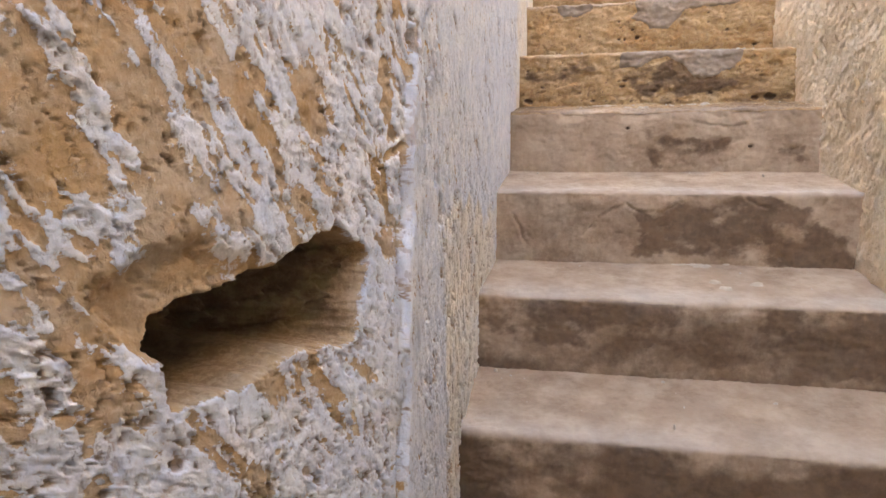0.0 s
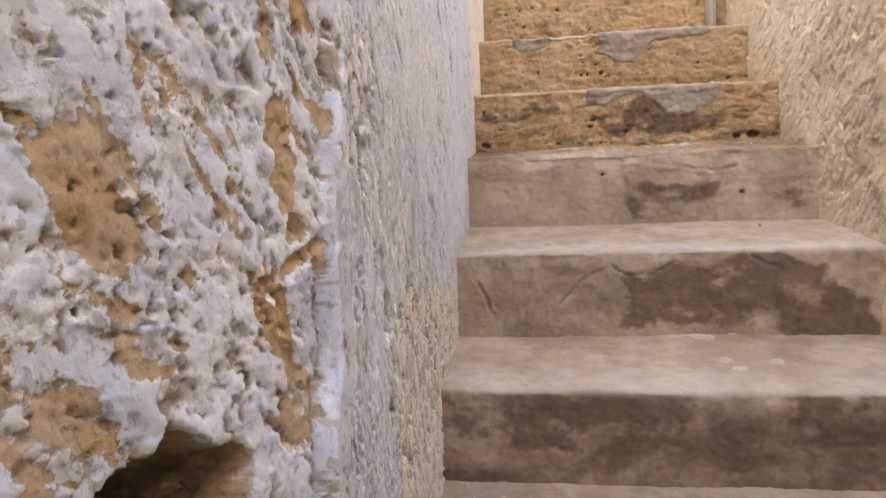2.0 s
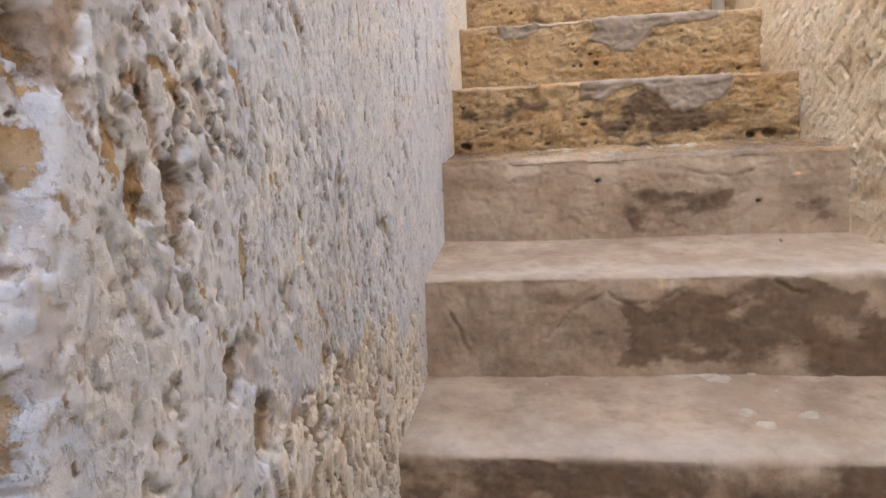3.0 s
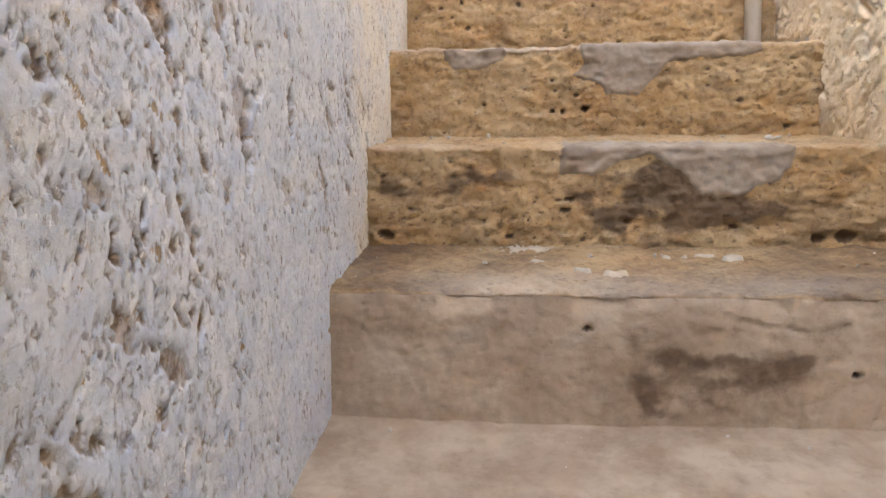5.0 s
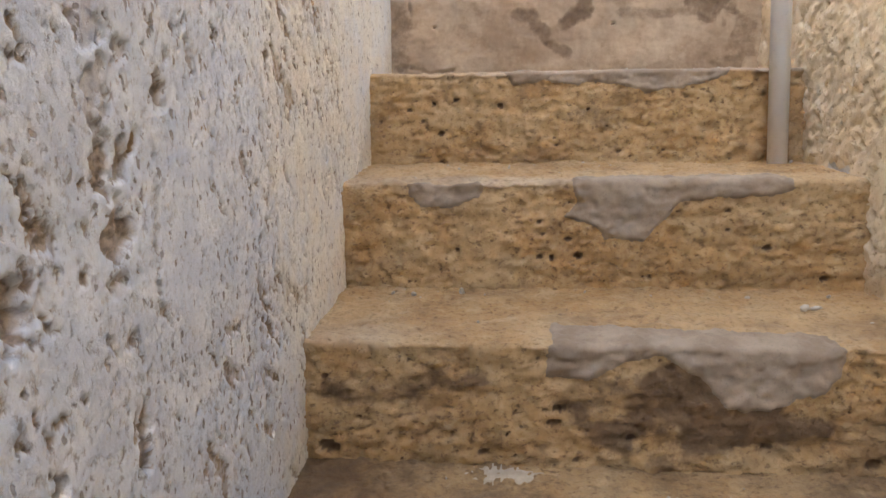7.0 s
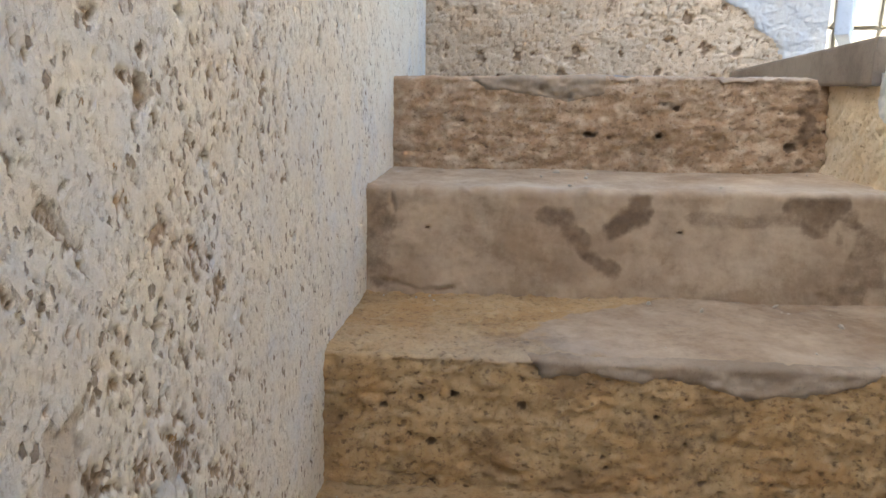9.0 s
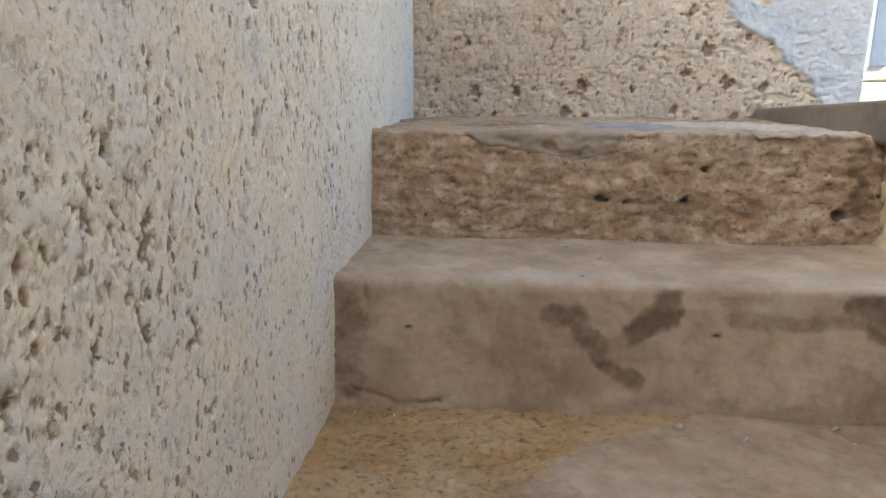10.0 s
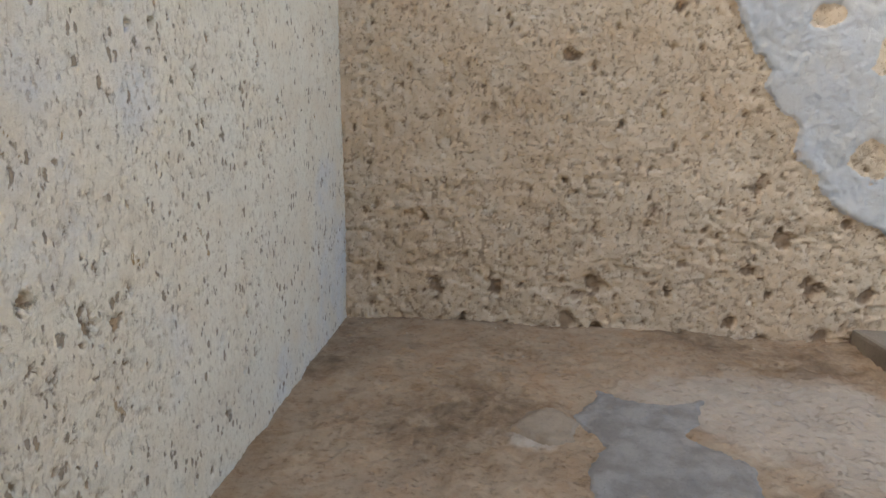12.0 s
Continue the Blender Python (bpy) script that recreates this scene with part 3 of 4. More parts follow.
# ---- right wall ----
def wall_right():
    y = spaced((BACK_Y, 1.0, 0.05), (1.0, END_Y, 0.004))
    s = spaced((-0.4, 0.0, 0.05), (0.0, 1.0, 0.004), (1.0, 3.4, 0.1))
    Y, S = np.meshgrid(y, s)
    low = np.clip(0.30 + (Y - 1.3) * 0.55, -0.2, 9)
    crest = np.where(Y < DOOR_Y, np.interp(Y, [0.5, 2.0, 3.2], [2.9, 2.9, 2.9]), 1.815)
    Z = np.minimum(low + np.where(S < 0, S / 0.4 * (low + 0.5), S), crest)
    h = 0.012 * fbm(Y * 3, Z * 3, 3, 301) + 0.0027 * fbm(Y * 26 + Z * 8, Z * 24, 5, 311, 0.55) + 0.0010 * fbm(Y * 100, Z * 100, 2, 321)
    p1 = pits(Y, Z, 0.05, 0.5, 0.004, 0.014, 331, 2.6, 38)
    p2 = pits(Y, Z, 0.03, 0.4, 0.003, 0.008, 341, 1.4, 60)
    deep = np.maximum(0.008 * p1, 0.004 * p2) + 0.0030 * crag(Y * 42 + Z * 32, Z * 30, 325, 0.22, 0.32) + 0.0010 * crag(Y * 90 + Z * 50, Z * 70, 326, 0.26, 0.34)
    coat = np.maximum(blob(Y, Z, 3.30, 1.83, 0.12, 0.14, 351), 0.9 * blob(Y, Z, 2.72, 1.16, 0.05, 0.06, 352))
    h = h * (1 - 0.5 * coat) - deep * (1 - 0.7 * coat)
    bulge = 0.012 * smooth(1.9, 2.6, Y) - 0.01
    pos = np.stack([WIDTH - h - bulge, Y, Z], -1)[:, ::-1]
    return sheet("wall_east", pos, {"coat": coat[:, ::-1], "hole": np.clip(deep / 0.008, 0, 1)[:, ::-1] * 0.55}, SIDE_STONE, back=(WIDTH + THICK, None, None))


tagged(wall_right(), "rough-cast wall of warm beige stone beside the steps", "wall", kind="structure")


# ---- steps ----
def profile(k, bottom):
    """The outline of step k from the foot of its riser over the rounded edge to the back of its tread, then round below."""
    y, z = NOSES[k], TREADS[k]
    back = (NOSES[k + 1] if k + 1 < len(NOSES) else END_Y) + (0.0 if k + 1 < len(NOSES) else 0.03)
    r = (0.012, 0.012, 0.012, 0.010, 0.010, 0.009, 0.009, 0.008, 0.015, 0.010)[k]
    lean = 0.035
    pts = [(y - lean, bottom - 0.02)]
    rise = z - r - bottom + 0.02
    n = int(rise / 0.0042)
    pts += [(y - lean + (lean - 0.006) * i / n, bottom - 0.02 + rise * i / n) for i in range(1, n + 1)]
    pts += [(y - 0.006 + r * (1 - math.cos(a)), z - r + r * math.sin(a)) for a in (math.pi / 8, math.pi / 4, 3 * math.pi / 8, math.pi / 2)]
    n2 = int((back - y - r) / 0.005)
    pts += [(y - 0.006 + r + (back - y + 0.006 - r) * i / n2, z) for i in range(1, n2 + 1)]
    return np.array(pts)


def step(k, spec):
    bottom = TREADS[k - 1] if k else -0.2
    x = spaced((-0.03, WIDTH + 0.03, 0.0042))
    prof = profile(k, bottom)
    P = np.repeat(prof[:, None, :], len(x), 1)
    X = np.repeat(x[None, :], len(prof), 0)
    Yp, Zp = P[..., 0], P[..., 1]
    tang = np.gradient(prof, axis=0)
    nrm = np.stack([-tang[:, 1], tang[:, 0]], -1)
    nrm /= np.linalg.norm(nrm, axis=1)[:, None]
    arc = np.concatenate([[0], np.cumsum(np.hypot(*np.diff(prof, axis=0).T))])
    V = np.repeat(arc[:, None], len(x), 1)                     # length along the outline
    edge = arc[np.argmax(prof[:, 1] > TREADS[k] - 1e-6)] - 0.012
    riser = 1 - smooth(-0.01, 0.012, V - edge)
    nose = np.exp(-((V - edge) / 0.018) ** 2)
    sd = 1000 + 40 * k
    R = (Zp - bottom) / (TREADS[k] - bottom)                   # height up the riser, 0 to 1
    T = Yp - NOSES[k]                                          # depth on the tread
    cem = np.clip(spec.get("cement", 0.0) + spec.get("tread_cement", 0.0) * (1 - riser), 0, 1)
    cem = np.full_like(X, 1.0) * cem
    for cx, cy, rx, ry in spec.get("render", ()):
        cem = np.maximum(cem, blob(X, T, cx, cy, rx, ry, sd + 3) * (1 - riser))
    stain_shade = np.full_like(X, 0.0)
    for cx, cr, rx, rr, amount in spec.get("stains", ()):
        stain_shade = np.maximum(stain_shade, amount * blob(X, R * 0.2, cx, cr * 0.2, rx, rr * 0.2, sd + 5, rough=0.95, edge=0.6) * riser)
    for width, amount, pts in spec.get("smears", ()):
        stain_shade = np.maximum(stain_shade, amount * segment(X + 0.02 * fbm(X * 18, V * 18, 4, sd + 51), R * 0.2, [(px, pr * 0.2) for px, pr in pts], width, sd + 53) * riser)
    for amount, soft, pts in spec.get("damp", ()):
        d = inside_of(X, R * 0.2, [(px, pr * 0.2) for px, pr in pts]) + 0.022 * fbm(X * 14, V * 22, 5, sd + 58, 0.6)
        stain_shade = np.maximum(stain_shade, amount * (0.82 + 0.75 * fbm(X * 11, V * 17, 5, sd + 59, 0.6)) * smooth(-2.6 * soft, 2.6 * soft, d) * riser)
    # dim: dark render and the shaded face of the riser, put into the colour
    stain_shade = np.maximum(stain_shade, spec.get("dim", 0.0) * riser * (0.7 + 0.5 * fbm(X * 5, V * 9, 3, sd + 6)))
    # shade painted along the riser's foot and the back of the tread, then tread tone
    stain_shade = stain_shade + 0.25 * np.exp(-(V / 0.03) ** 2) + 0.18 * smooth(0.05, 0.0, prof[-1, 0] - Yp) * (1 - riser) + spec.get("tread_dim", 0.0) * (1 - riser) * (0.8 + 0.6 * fbm(X * 4, V * 4, 4, sd + 55))
    roughness = (1 - 0.72 * cem)
    layer = fbm(X * 13, V * 34, 5, sd + 9, 0.6)
    h = 0.006 * fbm(X * 5, V * 6, 3, sd + 11) * (0.5 + 0.5 * riser) + roughness * (0.0042 * layer * riser + 0.0035 * fbm(X * 34, V * 34, 4, sd + 13)) + 0.0012 * (0.4 + roughness) * fbm(X * 105, V * 105, 2, sd + 15)
    p1 = pits(X, V, 0.045, 0.28, 0.002, 0.007, sd + 17, 1.6, 8) * riser
    p2 = pits(X, V, 0.021, 0.3, 0.002, 0.005, sd + 19, 1.5, 0) * riser
    deep = np.maximum(0.010 * p1, 0.006 * p2) * np.clip(roughness, 0.12, 1) * spec.get("pitted", 1.0)
    deep = deep + 0.005 * spec.get("pitted", 1.0) * crag(X * 24, V * 46, sd + 18, 0.1, 0.42) * roughness * (0.25 + 0.75 * riser)
    strata = crag(X * 9 + 1.2 * fbm(X * 4, V * 9, 2, sd + 60), V * 62 + X * 6, sd + 61, 0.16, 0.34) * spec.get("strata", 0.0) * riser
    deep = deep + 0.009 * strata
    scaly = spec.get("scaly", 0.0) * (1 - riser) * smooth(0.02, 0.10, T)
    deep = deep + scaly * (0.0032 * crag(X * 16 + V * 14, V * 46 - X * 12, sd + 63, 0.02, 0.16, 5) * smooth(0.45, 0.75, X) + 0.0022 * crag(X * 20, V * 24, sd + 65, 0.18, 0.30, 5))
    stain_shade = stain_shade + 0.20 * scaly * smooth(-0.1, 0.6, fbm(X * 7, V * 8, 5, sd + 67, 0.62))
    for cx, cr, r in spec.get("holes", ()):
        deep = np.maximum(deep, 0.022 * blob(X, R * 0.2, cx, cr * 0.2, r, r * 0.7, sd + 21, rough=0.25, edge=0.4) * riser)
    for pts in spec.get("cracks", ()):
        deep = np.maximum(deep, 0.0075 * (0.4 + 0.6 * smooth(-0.3, 0.3, fbm(X * 30, V * 30, 2, sd + 24))) * segment(X, R * 0.2, [(px, pr * 0.2) for px, pr in pts], 0.0065, sd + 23) * riser)
    # worn, chipped edge
    chip = smooth(0.05, 0.75, fbm(X * 9, X * 0 + k * 3.7, 4, sd + 25)) * spec.get("chipped", 0.6)
    wear = nose * (0.016 * chip + 0.005 * fbm(X * 26, V * 0 + k, 3, sd + 27) + 0.010 * spec.get("hollow", 0.3) * np.exp(-((X - 0.5) / 0.28) ** 2))
    h = h - deep - wear
    hole = np.clip((deep - 0.003) / 0.008, 0, 1)
    polish = np.exp(-((V - edge - 0.03) / 0.075) ** 2) * (0.5 + 0.5 * fbm(X * 3, V * 5, 3, sd + 29)) * spec.get("polish", 0.8)
    polish = np.clip(polish, 0, 1) * smooth(-0.012, 0.012, V - edge)
    for cx, cy, rx, ry in spec.get("pale", ()):
        polish = np.maximum(polish, 0.9 * blob(X, T, cx, cy, rx, ry, sd + 57, rough=0.8, edge=0.5) * (1 - riser))
    rust = np.full_like(X, spec.get("rust", 0.0))
    Y2 = Yp + nrm[:, 0:1] * h
    Z2 = Zp + nrm[:, 1:2] * h
    front = np.stack([X, Y2, Z2], -1)
    # rear and underside close the block
    n = len(x)
    low = np.array([[prof[-1, 0], bottom - 0.03], [prof[0, 0] + 0.05, bottom - 0.03]])
    tail = np.stack([np.repeat(x[None, :], 2, 0), np.repeat(low[:, :1], n, 1), np.repeat(low[:, 1:], n, 1)], -1)
    pos = np.concatenate([front, tail])
    pad = lambda a: np.concatenate([a, np.zeros((2, n))])
    ob = sheet("step", pos, {"cement": pad(cem), "stain_shade": pad(stain_shade), "hole": pad(hole), "polish": pad(polish), "rust": pad(rust)}, STEP, wrap=True)
    tagged(ob, spec["label"])
    # cement repairs and splashes lie on the step as thin layers with ragged edges
    for kind, mat, thick, shapes in (("cement_patch", CEMENT, 0.006, spec.get("patches", ())), ("cement_patch", GREY_CEMENT, 0.005, spec.get("grey_patches", ())), ("lime_splash", SPLASH, 0.004, spec.get("splashes", ()))):
        for i, shape in enumerate(shapes):
            if kind == "lime_splash":
                cx, cv, rx, rv = shape
                q = ((X - cx) / rx) ** 2 + ((V - edge - cv) / rv) ** 2 + 1.6 * fbm(X * 38, V * 38, 5, sd + 41 + i, 0.65)
            else:
                q = 1 - (inside_of(X, V - edge, shape) + 0.006 * fbm(X * 30, V * 30, 5, sd + 31 + i, 0.62)) / 0.02
            up = (thick + 0.0014 * i) * smooth(1.1, 0.8, q) - 0.003 + 0.35 * deep + 0.9 * wear * (kind == "cement_patch")
            up = np.where(q < 1.1, up, -0.004)
            pos2 = np.stack([X, Y2 + nrm[:, 0:1] * up, Z2 + nrm[:, 1:2] * up], -1)
            m = masked(kind, pos2, q < 1.1, mat)
            m.parent = ob
    return ob


SPECS = [
    dict(label="lowest step, plain cement", cement=1.0),
    dict(label="step rendered in cement, its riser stained and darkened", cement=1.0, dim=1.5, tread_dim=0.22, hollow=0.5, chipped=0.35, stains=[(0.7, 0.5, 0.3, 0.5, 0.6), (0.2, 0.4, 0.15, 0.4, 0.7)]),
    dict(label="step with crumbs of plaster, its riser stained and darkened", cement=1.0, dim=1.05, tread_dim=0.25, hollow=0.6, chipped=0.35, stains=[(0.35, 0.55, 0.25, 0.5, 0.6)],
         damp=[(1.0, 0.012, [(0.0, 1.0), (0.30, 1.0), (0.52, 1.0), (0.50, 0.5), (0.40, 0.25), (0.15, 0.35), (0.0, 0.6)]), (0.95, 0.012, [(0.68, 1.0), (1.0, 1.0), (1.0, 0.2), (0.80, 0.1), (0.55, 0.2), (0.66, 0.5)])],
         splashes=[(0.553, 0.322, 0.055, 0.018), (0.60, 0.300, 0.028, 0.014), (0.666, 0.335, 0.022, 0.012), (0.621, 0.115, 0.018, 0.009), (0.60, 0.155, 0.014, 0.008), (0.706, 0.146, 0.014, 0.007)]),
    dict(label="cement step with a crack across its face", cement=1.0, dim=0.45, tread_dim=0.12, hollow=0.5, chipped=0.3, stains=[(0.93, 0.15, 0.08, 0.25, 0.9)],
         damp=[(1.05, 0.010, [(0.38, 0.80), (0.424, 0.71), (0.486, 0.73), (0.527, 0.86), (0.72, 0.97), (0.86, 0.75), (0.98, 0.35), (0.90, 0.02), (0.60, 0.08), (0.40, 0.12), (0.42, 0.4)]),
               (0.45, 0.010, [(0.30, 0.5), (0.376, 0.80), (0.36, 0.60), (0.29, 0.42)])],
         cracks=[[(0.256, 0.38), (0.306, 0.66), (0.376, 0.83), (0.424, 0.71), (0.486, 0.73), (0.527, 0.86)], [(0.05, 0.67), (0.093, 0.27)], [(0.707, 0.95), (0.76, 0.80)]]),
    dict(label="beige rendered step with dark smears", cement=0.9, tread_cement=-0.75, tread_dim=0.66, hollow=0.35, chipped=0.8, stains=[(0.395, 0.28, 0.05, 0.2, 0.4)],
         damp=[(0.85, 0.010, [(0.42, 0.85), (0.56, 0.62), (0.72, 0.55), (0.70, 0.35), (0.62, 0.18), (0.48, 0.12), (0.45, 0.45)]), (0.40, 0.012, [(0.44, 0.88), (0.70, 0.85), (0.95, 0.95), (0.98, 0.5), (0.80, 0.45), (0.60, 0.62)]),
               (1.1, 0.010, [(0.86, 0.35), (0.98, 0.40), (0.99, 0.05), (0.90, 0.12)])],
         holes=[(0.395, 0.72, 0.006), (0.78, 0.42, 0.006)], cracks=[[(0.62, 0.80), (0.70, 0.72), (0.76, 0.76)]],
         splashes=[(0.301, 0.285, 0.055, 0.022), (0.333, 0.179, 0.016, 0.018), (0.395, 0.127, 0.018, 0.012), (0.60, 0.229, 0.035, 0.008), (0.661, 0.206, 0.018, 0.010), (0.45, 0.10, 0.02, 0.008)]),
    dict(label="ochre stone step with a cement repair on its edge", cement=0.0, tread_cement=0.15, tread_dim=0.28, chipped=1.0, polish=0.5, strata=0.16, stains=[(0.85, 0.3, 0.15, 0.3, 0.5), (0.45, 0.6, 0.06, 0.2, 0.5)],
         damp=[(1.35, 0.012, [(0.38, 0.55), (0.46, 0.72), (0.58, 0.90), (0.70, 0.60), (0.78, 0.35), (0.66, 0.10), (0.52, 0.05), (0.44, 0.10), (0.42, 0.35)]), (0.75, 0.010, [(0.02, 0.75), (0.20, 0.80), (0.33, 0.85), (0.25, 0.60), (0.12, 0.42), (0.04, 0.40)]),
               (0.30, 0.012, [(0.70, 0.5), (0.98, 0.55), (0.98, 0.1), (0.72, 0.1)])],
         patches=[[(0.385, 0.095), (0.60, 0.075), (0.80, 0.07), (0.805, -0.01), (0.775, -0.05), (0.70, -0.09), (0.64, -0.085), (0.60, -0.035), (0.545, -0.006), (0.50, -0.014), (0.44, -0.045), (0.378, -0.04)]],
         holes=[(0.036, 0.10, 0.015), (0.394, 0.48, 0.009), (0.385, 0.36, 0.009), (0.85, 0.09, 0.012), (0.90, 0.11, 0.018), (0.70, 0.2, 0.008), (0.50, 0.25, 0.007)],
         cracks=[[(0.06, 0.22), (0.16, 0.40), (0.24, 0.50)], [(0.82, 0.09), (0.97, 0.06)], [(0.267, 0.55), (0.262, 0.15)]]),
    dict(label="yellow ochre stone step with grey cement repairs", cement=0.0, chipped=0.5, polish=0.6, tread_dim=0.15, stains=[(0.5, 0.4, 0.2, 0.3, 0.35)],
         damp=[(0.35, 0.014, [(0.15, 0.75), (0.35, 0.7), (0.45, 0.55), (0.3, 0.45), (0.18, 0.5)]), (0.30, 0.012, [(0.30, 0.30), (0.60, 0.35), (0.85, 0.25), (0.80, 0.05), (0.3, 0.08)])],
         patches=[[(0.12, 0.010), (0.265, 0.008), (0.262, -0.018), (0.21, -0.042), (0.15, -0.038), (0.125, -0.02)],
                  [(0.43, 0.035), (0.60, 0.055), (0.83, 0.05), (0.838, -0.005), (0.80, -0.022), (0.70, -0.026), (0.63, -0.032), (0.605, -0.07), (0.57, -0.105), (0.50, -0.10), (0.47, -0.075), (0.42, -0.060), (0.445, -0.03)]],
         splashes=[(0.496, -0.088, 0.010, 0.008)],
         holes=[(0.45, 0.31, 0.009), (0.40, 0.29, 0.005), (0.378, 0.29, 0.005), (0.22, 0.36, 0.004), (0.90, 0.10, 0.008)]),
    dict(label="yellow ochre stone step with a grey cement edge", cement=0.0, chipped=0.5, polish=0.55, tread_dim=0.40, stains=[(0.95, 0.2, 0.04, 0.3, 0.5)], render=[(0.75, 0.18, 0.42, 0.22)],
         damp=[(0.45, 0.014, [(0.42, 0.75), (0.60, 0.70), (0.78, 0.55), (0.74, 0.28), (0.55, 0.30), (0.44, 0.45)]), (0.35, 0.012, [(0.12, 0.80), (0.24, 0.75), (0.22, 0.45), (0.13, 0.5)])],
         patches=[[(0.31, 0.03), (0.55, 0.035), (0.82, 0.03), (0.815, 0.004), (0.76, -0.022), (0.70, -0.030), (0.625, -0.042), (0.58, -0.025), (0.53, -0.014), (0.48, -0.022), (0.40, -0.012), (0.33, -0.020)]],
         holes=[(0.15, 0.68, 0.005), (0.20, 0.72, 0.006), (0.30, 0.66, 0.006), (0.50, 0.60, 0.005)], cracks=[[(0.82, 0.30), (0.825, 0.75)], [(0.06, 0.10), (0.30, 0.02)]]),
    dict(label="smooth grey cement step with dark stains", cement=1.0, dim=0.30, hollow=0.1, chipped=0.15, pitted=0.4, polish=0.85, tread_dim=0.12,
         smears=[(0.034, 0.75, [(0.365, 0.78), (0.40, 0.62), (0.43, 0.40), (0.476, 0.27)]), (0.036, 0.9, [(0.485, 0.66), (0.515, 0.80), (0.545, 1.0)]), (0.026, 0.6, [(0.64, 0.74), (0.72, 0.72), (0.82, 0.78)])],
         stains=[(0.02, 0.5, 0.03, 0.5, 0.6), (0.85, 0.82, 0.05, 0.2, 0.8), (0.92, 0.35, 0.05, 0.4, 0.6)], cracks=[[(0.03, 0.12), (0.10, 0.03), (0.17, 0.05)], [(0.045, 0.95), (0.05, 0.75)]], holes=[(0.60, 0.62, 0.004), (0.12, 0.62, 0.004)]),
    dict(label="layered weathered limestone top step", cement=0.0, rust=0.75, chipped=1.0, polish=0.4, tread_cement=0.5, tread_dim=0.42, pitted=0.6, scaly=1.0, strata=0.30, pale=[(0.80, 0.20, 0.20, 0.17), (0.36, 0.20, 0.03, 0.03)],
         stains=[(0.6, 0.35, 0.1, 0.3, 0.35), (0.8, 0.95, 0.3, 0.12, 0.45), (0.94, 0.6, 0.02, 0.5, 0.7), (0.25, 0.3, 0.12, 0.2, 0.3)],
         patches=[[(0.18, 0.02), (0.33, 0.03), (0.50, 0.025), (0.49, -0.03), (0.42, -0.05), (0.34, -0.035), (0.22, -0.025)],
                  [(0.335, 0.22), (0.36, 0.28), (0.40, 0.30), (0.435, 0.26), (0.42, 0.21), (0.38, 0.195)]],
         grey_patches=[[(0.47, 0.37), (0.54, 0.33), (0.63, 0.36), (0.60, 0.28), (0.57, 0.24), (0.64, 0.17), (0.63, 0.05), (0.44, 0.04), (0.43, 0.14), (0.46, 0.20), (0.43, 0.28)]],
         holes=[(0.353, 0.86, 0.014), (0.409, 0.78, 0.010), (0.457, 0.39, 0.009), (0.47, 0.38, 0.006), (0.658, 0.67, 0.008), (0.621, 0.38, 0.008), (0.91, 0.27, 0.013)],
         cracks=[[(0.33, 0.92), (0.38, 0.80), (0.43, 0.78)], [(0.06, 0.52), (0.14, 0.46), (0.22, 0.40), (0.30, 0.34)]]),
]
stairs = tagged(new("staircase"), "worn old stone and cement staircase between two walls", "staircase")
for k, spec in enumerate(SPECS):
    step(k, spec).parent = stairs



def grit():
    """Crumbs of stone and plaster lying on the treads."""
    rng = random.Random(12)
    bm = bmesh.new()
    for k in range(1, 10):
        back = NOSES[k + 1] - 0.045 if k < 9 else END_Y - 0.02
        for _ in range(18 if k < 9 else 10):
            x = rng.uniform(0.02, WIDTH - 0.03)
            y = back - abs(rng.gauss(0, 0.055)) if rng.random() < 0.7 else rng.uniform(NOSES[k] + 0.03, back)
            r = 0.0012 + 0.0045 * rng.random() ** 4
            m = pose(x, max(y, NOSES[k] + 0.03), TREADS[k] + r * 0.3, rng.uniform(0, 360), rng.uniform(0, 360), rng.uniform(0, 360)) @ Matrix.Diagonal((r * rng.uniform(0.8, 2.2), r * rng.uniform(0.8, 1.4), r * 0.8, 1))
            bmesh.ops.create_icosphere(bm, subdivisions=1, radius=1, matrix=m)
    return part("grit", bm, MORTAR)


tagged(grit(), "crumbs of plaster and stone scattered on the treads", "grit", kind="stuff")

# ---- closing structure ----
tagged(part("floor", box_bm(-0.4, 1.2, BACK_Y, NOSES[0], -0.5, -0.2), CEMENT), "plain cement floor at the foot of the steps", "floor", kind="structure")
# unseen wall, added to close the well and keep light off the risers
tagged(part("wall_south", box_bm(-0.45, 1.25, BACK_Y - 0.3, BACK_Y, -0.5, 2.9), SIDE_STONE), "plain unseen wall added to close the foot of the stairwell", "wall", kind="structure")
slab = box_bm(WIDTH - 0.015, 1.32, DOOR_Y + 0.01, END_Y - 0.012, 1.79, 1.87, 0.007)
for v in slab.verts:
    if v.co.z > 1.83:
        v.co.z -= 0.035 - (END_Y - v.co.y) * 0.055      # the slab falls towards the end wall
tagged(part("threshold", slab, SLAB), "grey cement door threshold with worn edge", "threshold", kind="structure")


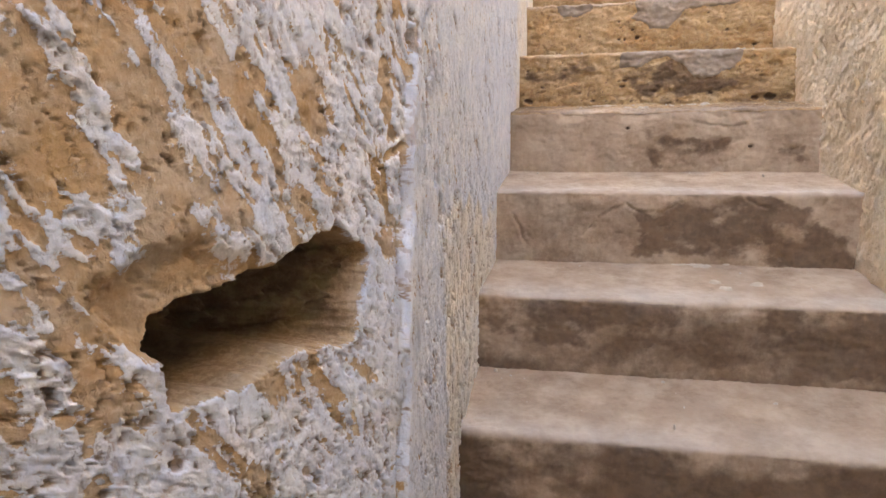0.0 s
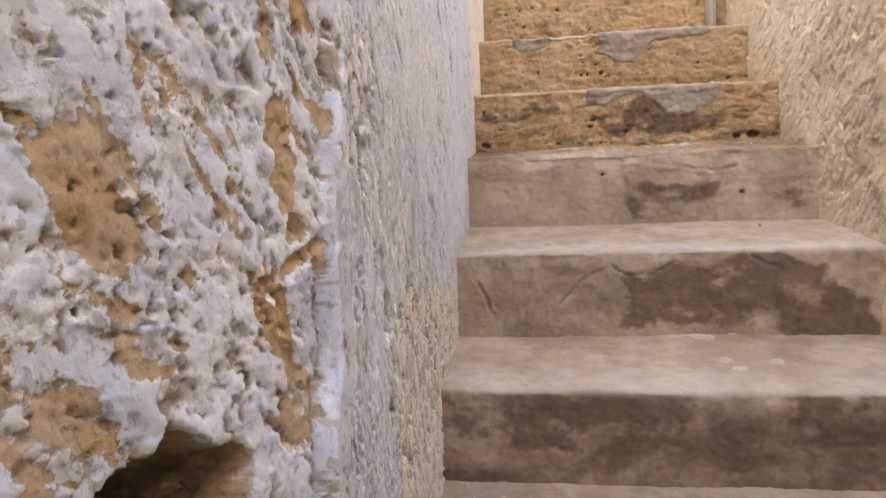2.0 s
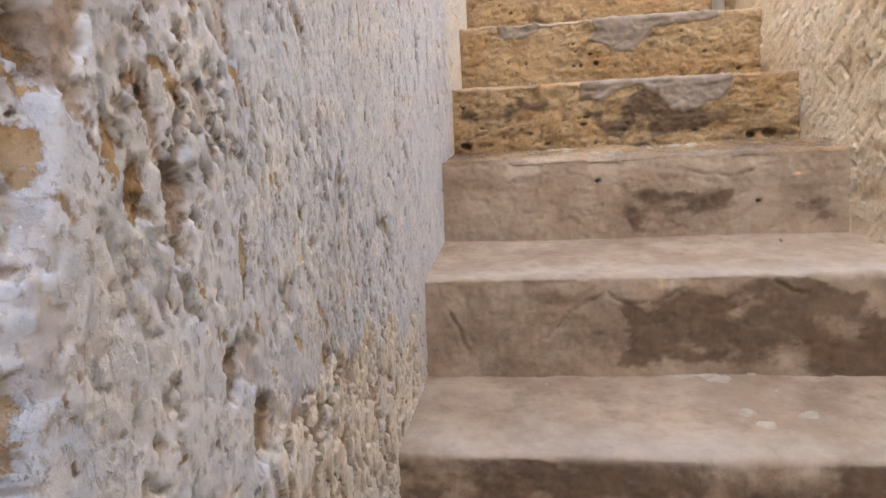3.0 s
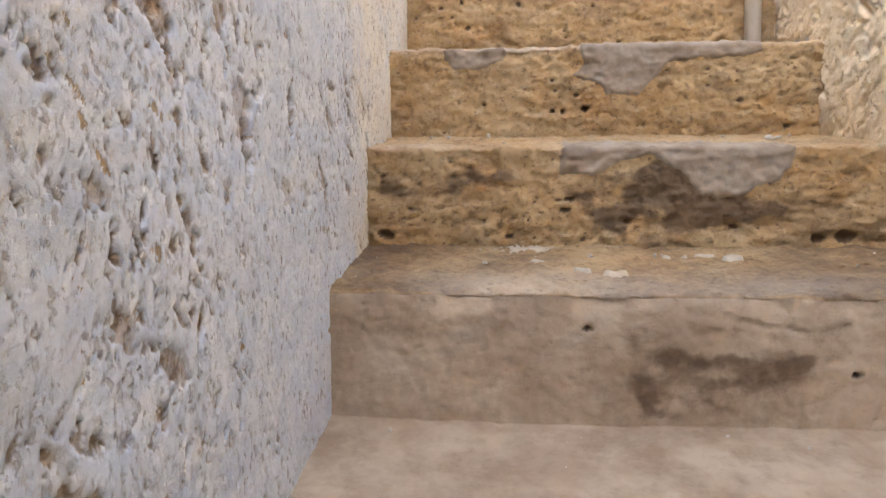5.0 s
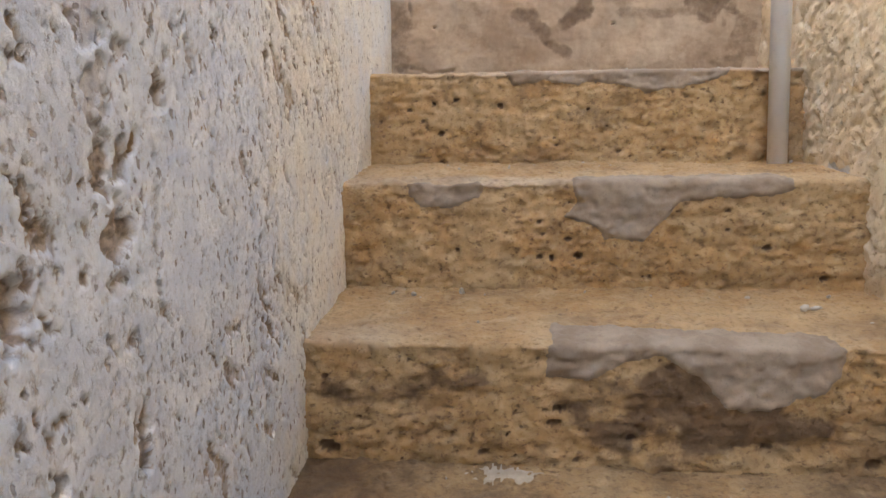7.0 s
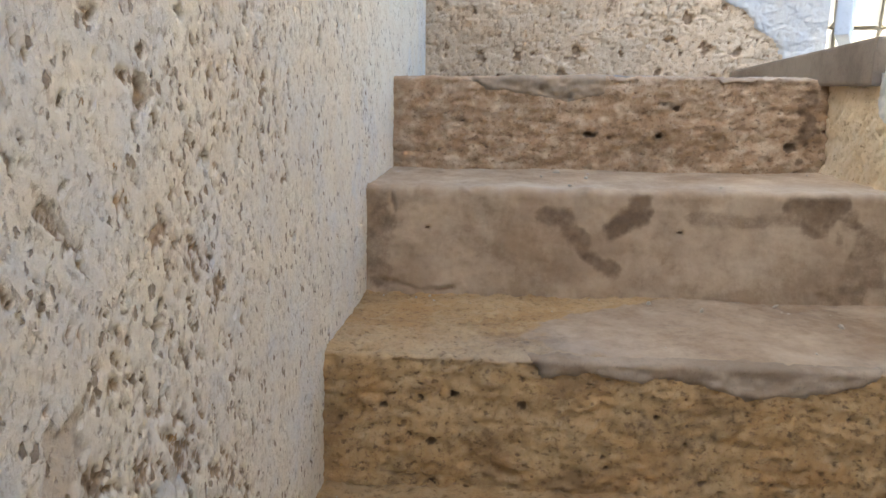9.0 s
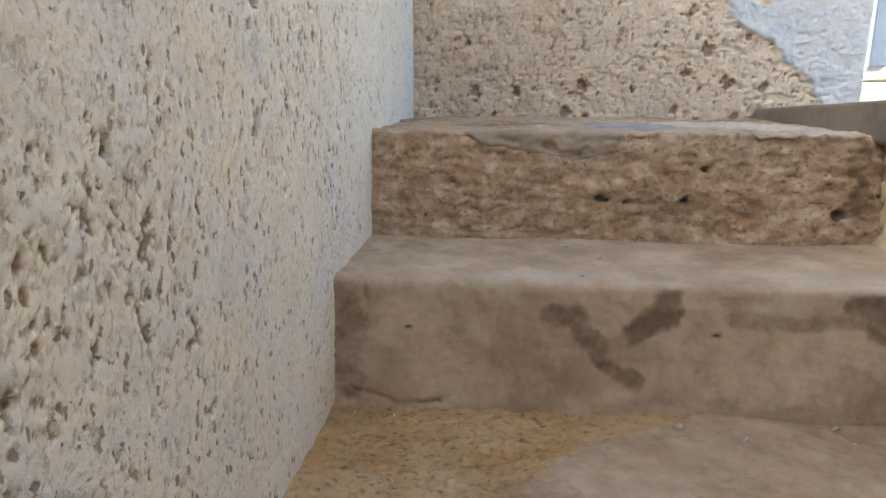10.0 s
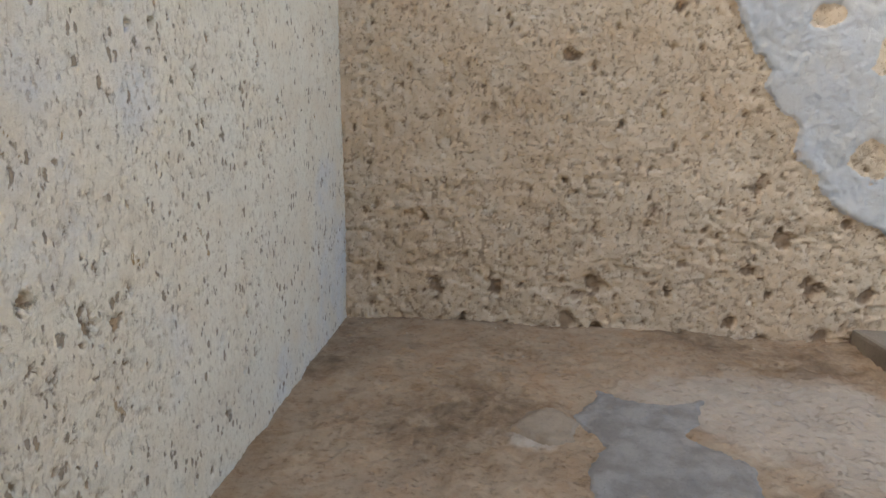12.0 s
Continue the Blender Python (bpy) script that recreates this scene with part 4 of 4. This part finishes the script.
def pipe():
    root = tagged(new("drain_pipe"), "pale grey plastic pipe standing on a stone step", "pipe")
    foot, head = Vector((0.903, 2.845, 1.19)), Vector((0.81, 2.90, 2.85))
    way = (head - foot)
    rot = way.to_track_quat('Z', 'Y').to_matrix().to_4x4()
    bm = bmesh.new()
    bmesh.ops.create_cone(bm, cap_ends=True, segments=40, radius1=0.0205, radius2=0.0205, depth=way.length, matrix=Matrix.Translation((foot + head) / 2) @ rot)
    for f in bm.faces:
        f.smooth = len(f.verts) == 4
    part("tube", bm, PLASTIC, root)
    return root


pipe()


# ---- outside the doorway ----
def door_leaf():
    root = tagged(new("gate"), "open gate leaf painted pale blue grey", "gate")
    hinge = pose(1.376, 4.38, 1.955, 0, 0, 64.5)
    bm = box_bm(0, 0.86, 0.0, 0.045, 0, 1.25, 0.004)
    bm.transform(hinge)
    part("leaf", bm, PAINTED, root)
    for h in (2.35, 2.95):
        part("hinge_strap", box_bm(1.235, 1.40, 4.395, 4.415, h, h + 0.05, 0.003), PLASTIC, root)
    return root


door_leaf()


def ground():
    bm = bmesh.new()
    for x0, x1, y0, y1 in ((1.25, 400, -400, 400), (-400, -0.45, -400, 400), (-0.45, 1.25, END_Y + 0.3, 400), (-0.45, 1.25, -400, BACK_Y - 0.3)):
        bm.faces.new([bm.verts.new((a, b, 1.78)) for a, b in ((x0, y0), (x1, y0), (x1, y1), (x0, y1))])
    return part("ground", bm, EARTH)


tagged(ground(), "pale dusty stone ground outside", "ground", kind="structure")


def garden_wall():
    rng = random.Random(4)
    root = tagged(new("garden_wall"), "low rubble wall of pale sunlit limestone", "wall", kind="structure")
    part("core", box_bm(1.4, 6.0, 6.06, 6.4, 1.7, 3.55), MORTAR, root)
    part("ledge", box_bm(1.4, 6.0, 5.86, 6.08, 1.76, 1.92, 0.012), MASONRY, root)
    z = 1.93
    while z < 3.5:
        hgt = rng.uniform(0.14, 0.24)
        x = 1.4 + rng.uniform(0, 0.1)
        while x < 5.9:
            w = rng.uniform(0.18, 0.42)
            bm = box_bm(x, min(x + w, 6.0), 6.02 - rng.uniform(0, 0.03), 6.2, z, z + hgt, 0.018)
            for v in bm.verts:
                v.co += Vector((rng.uniform(-1, 1), rng.uniform(-1, 0.2), rng.uniform(-1, 1))) * 0.008
            part("stone", bm, MASONRY, root)
            x += w + 0.018
        z += hgt + 0.016
    return root


garden_wall()
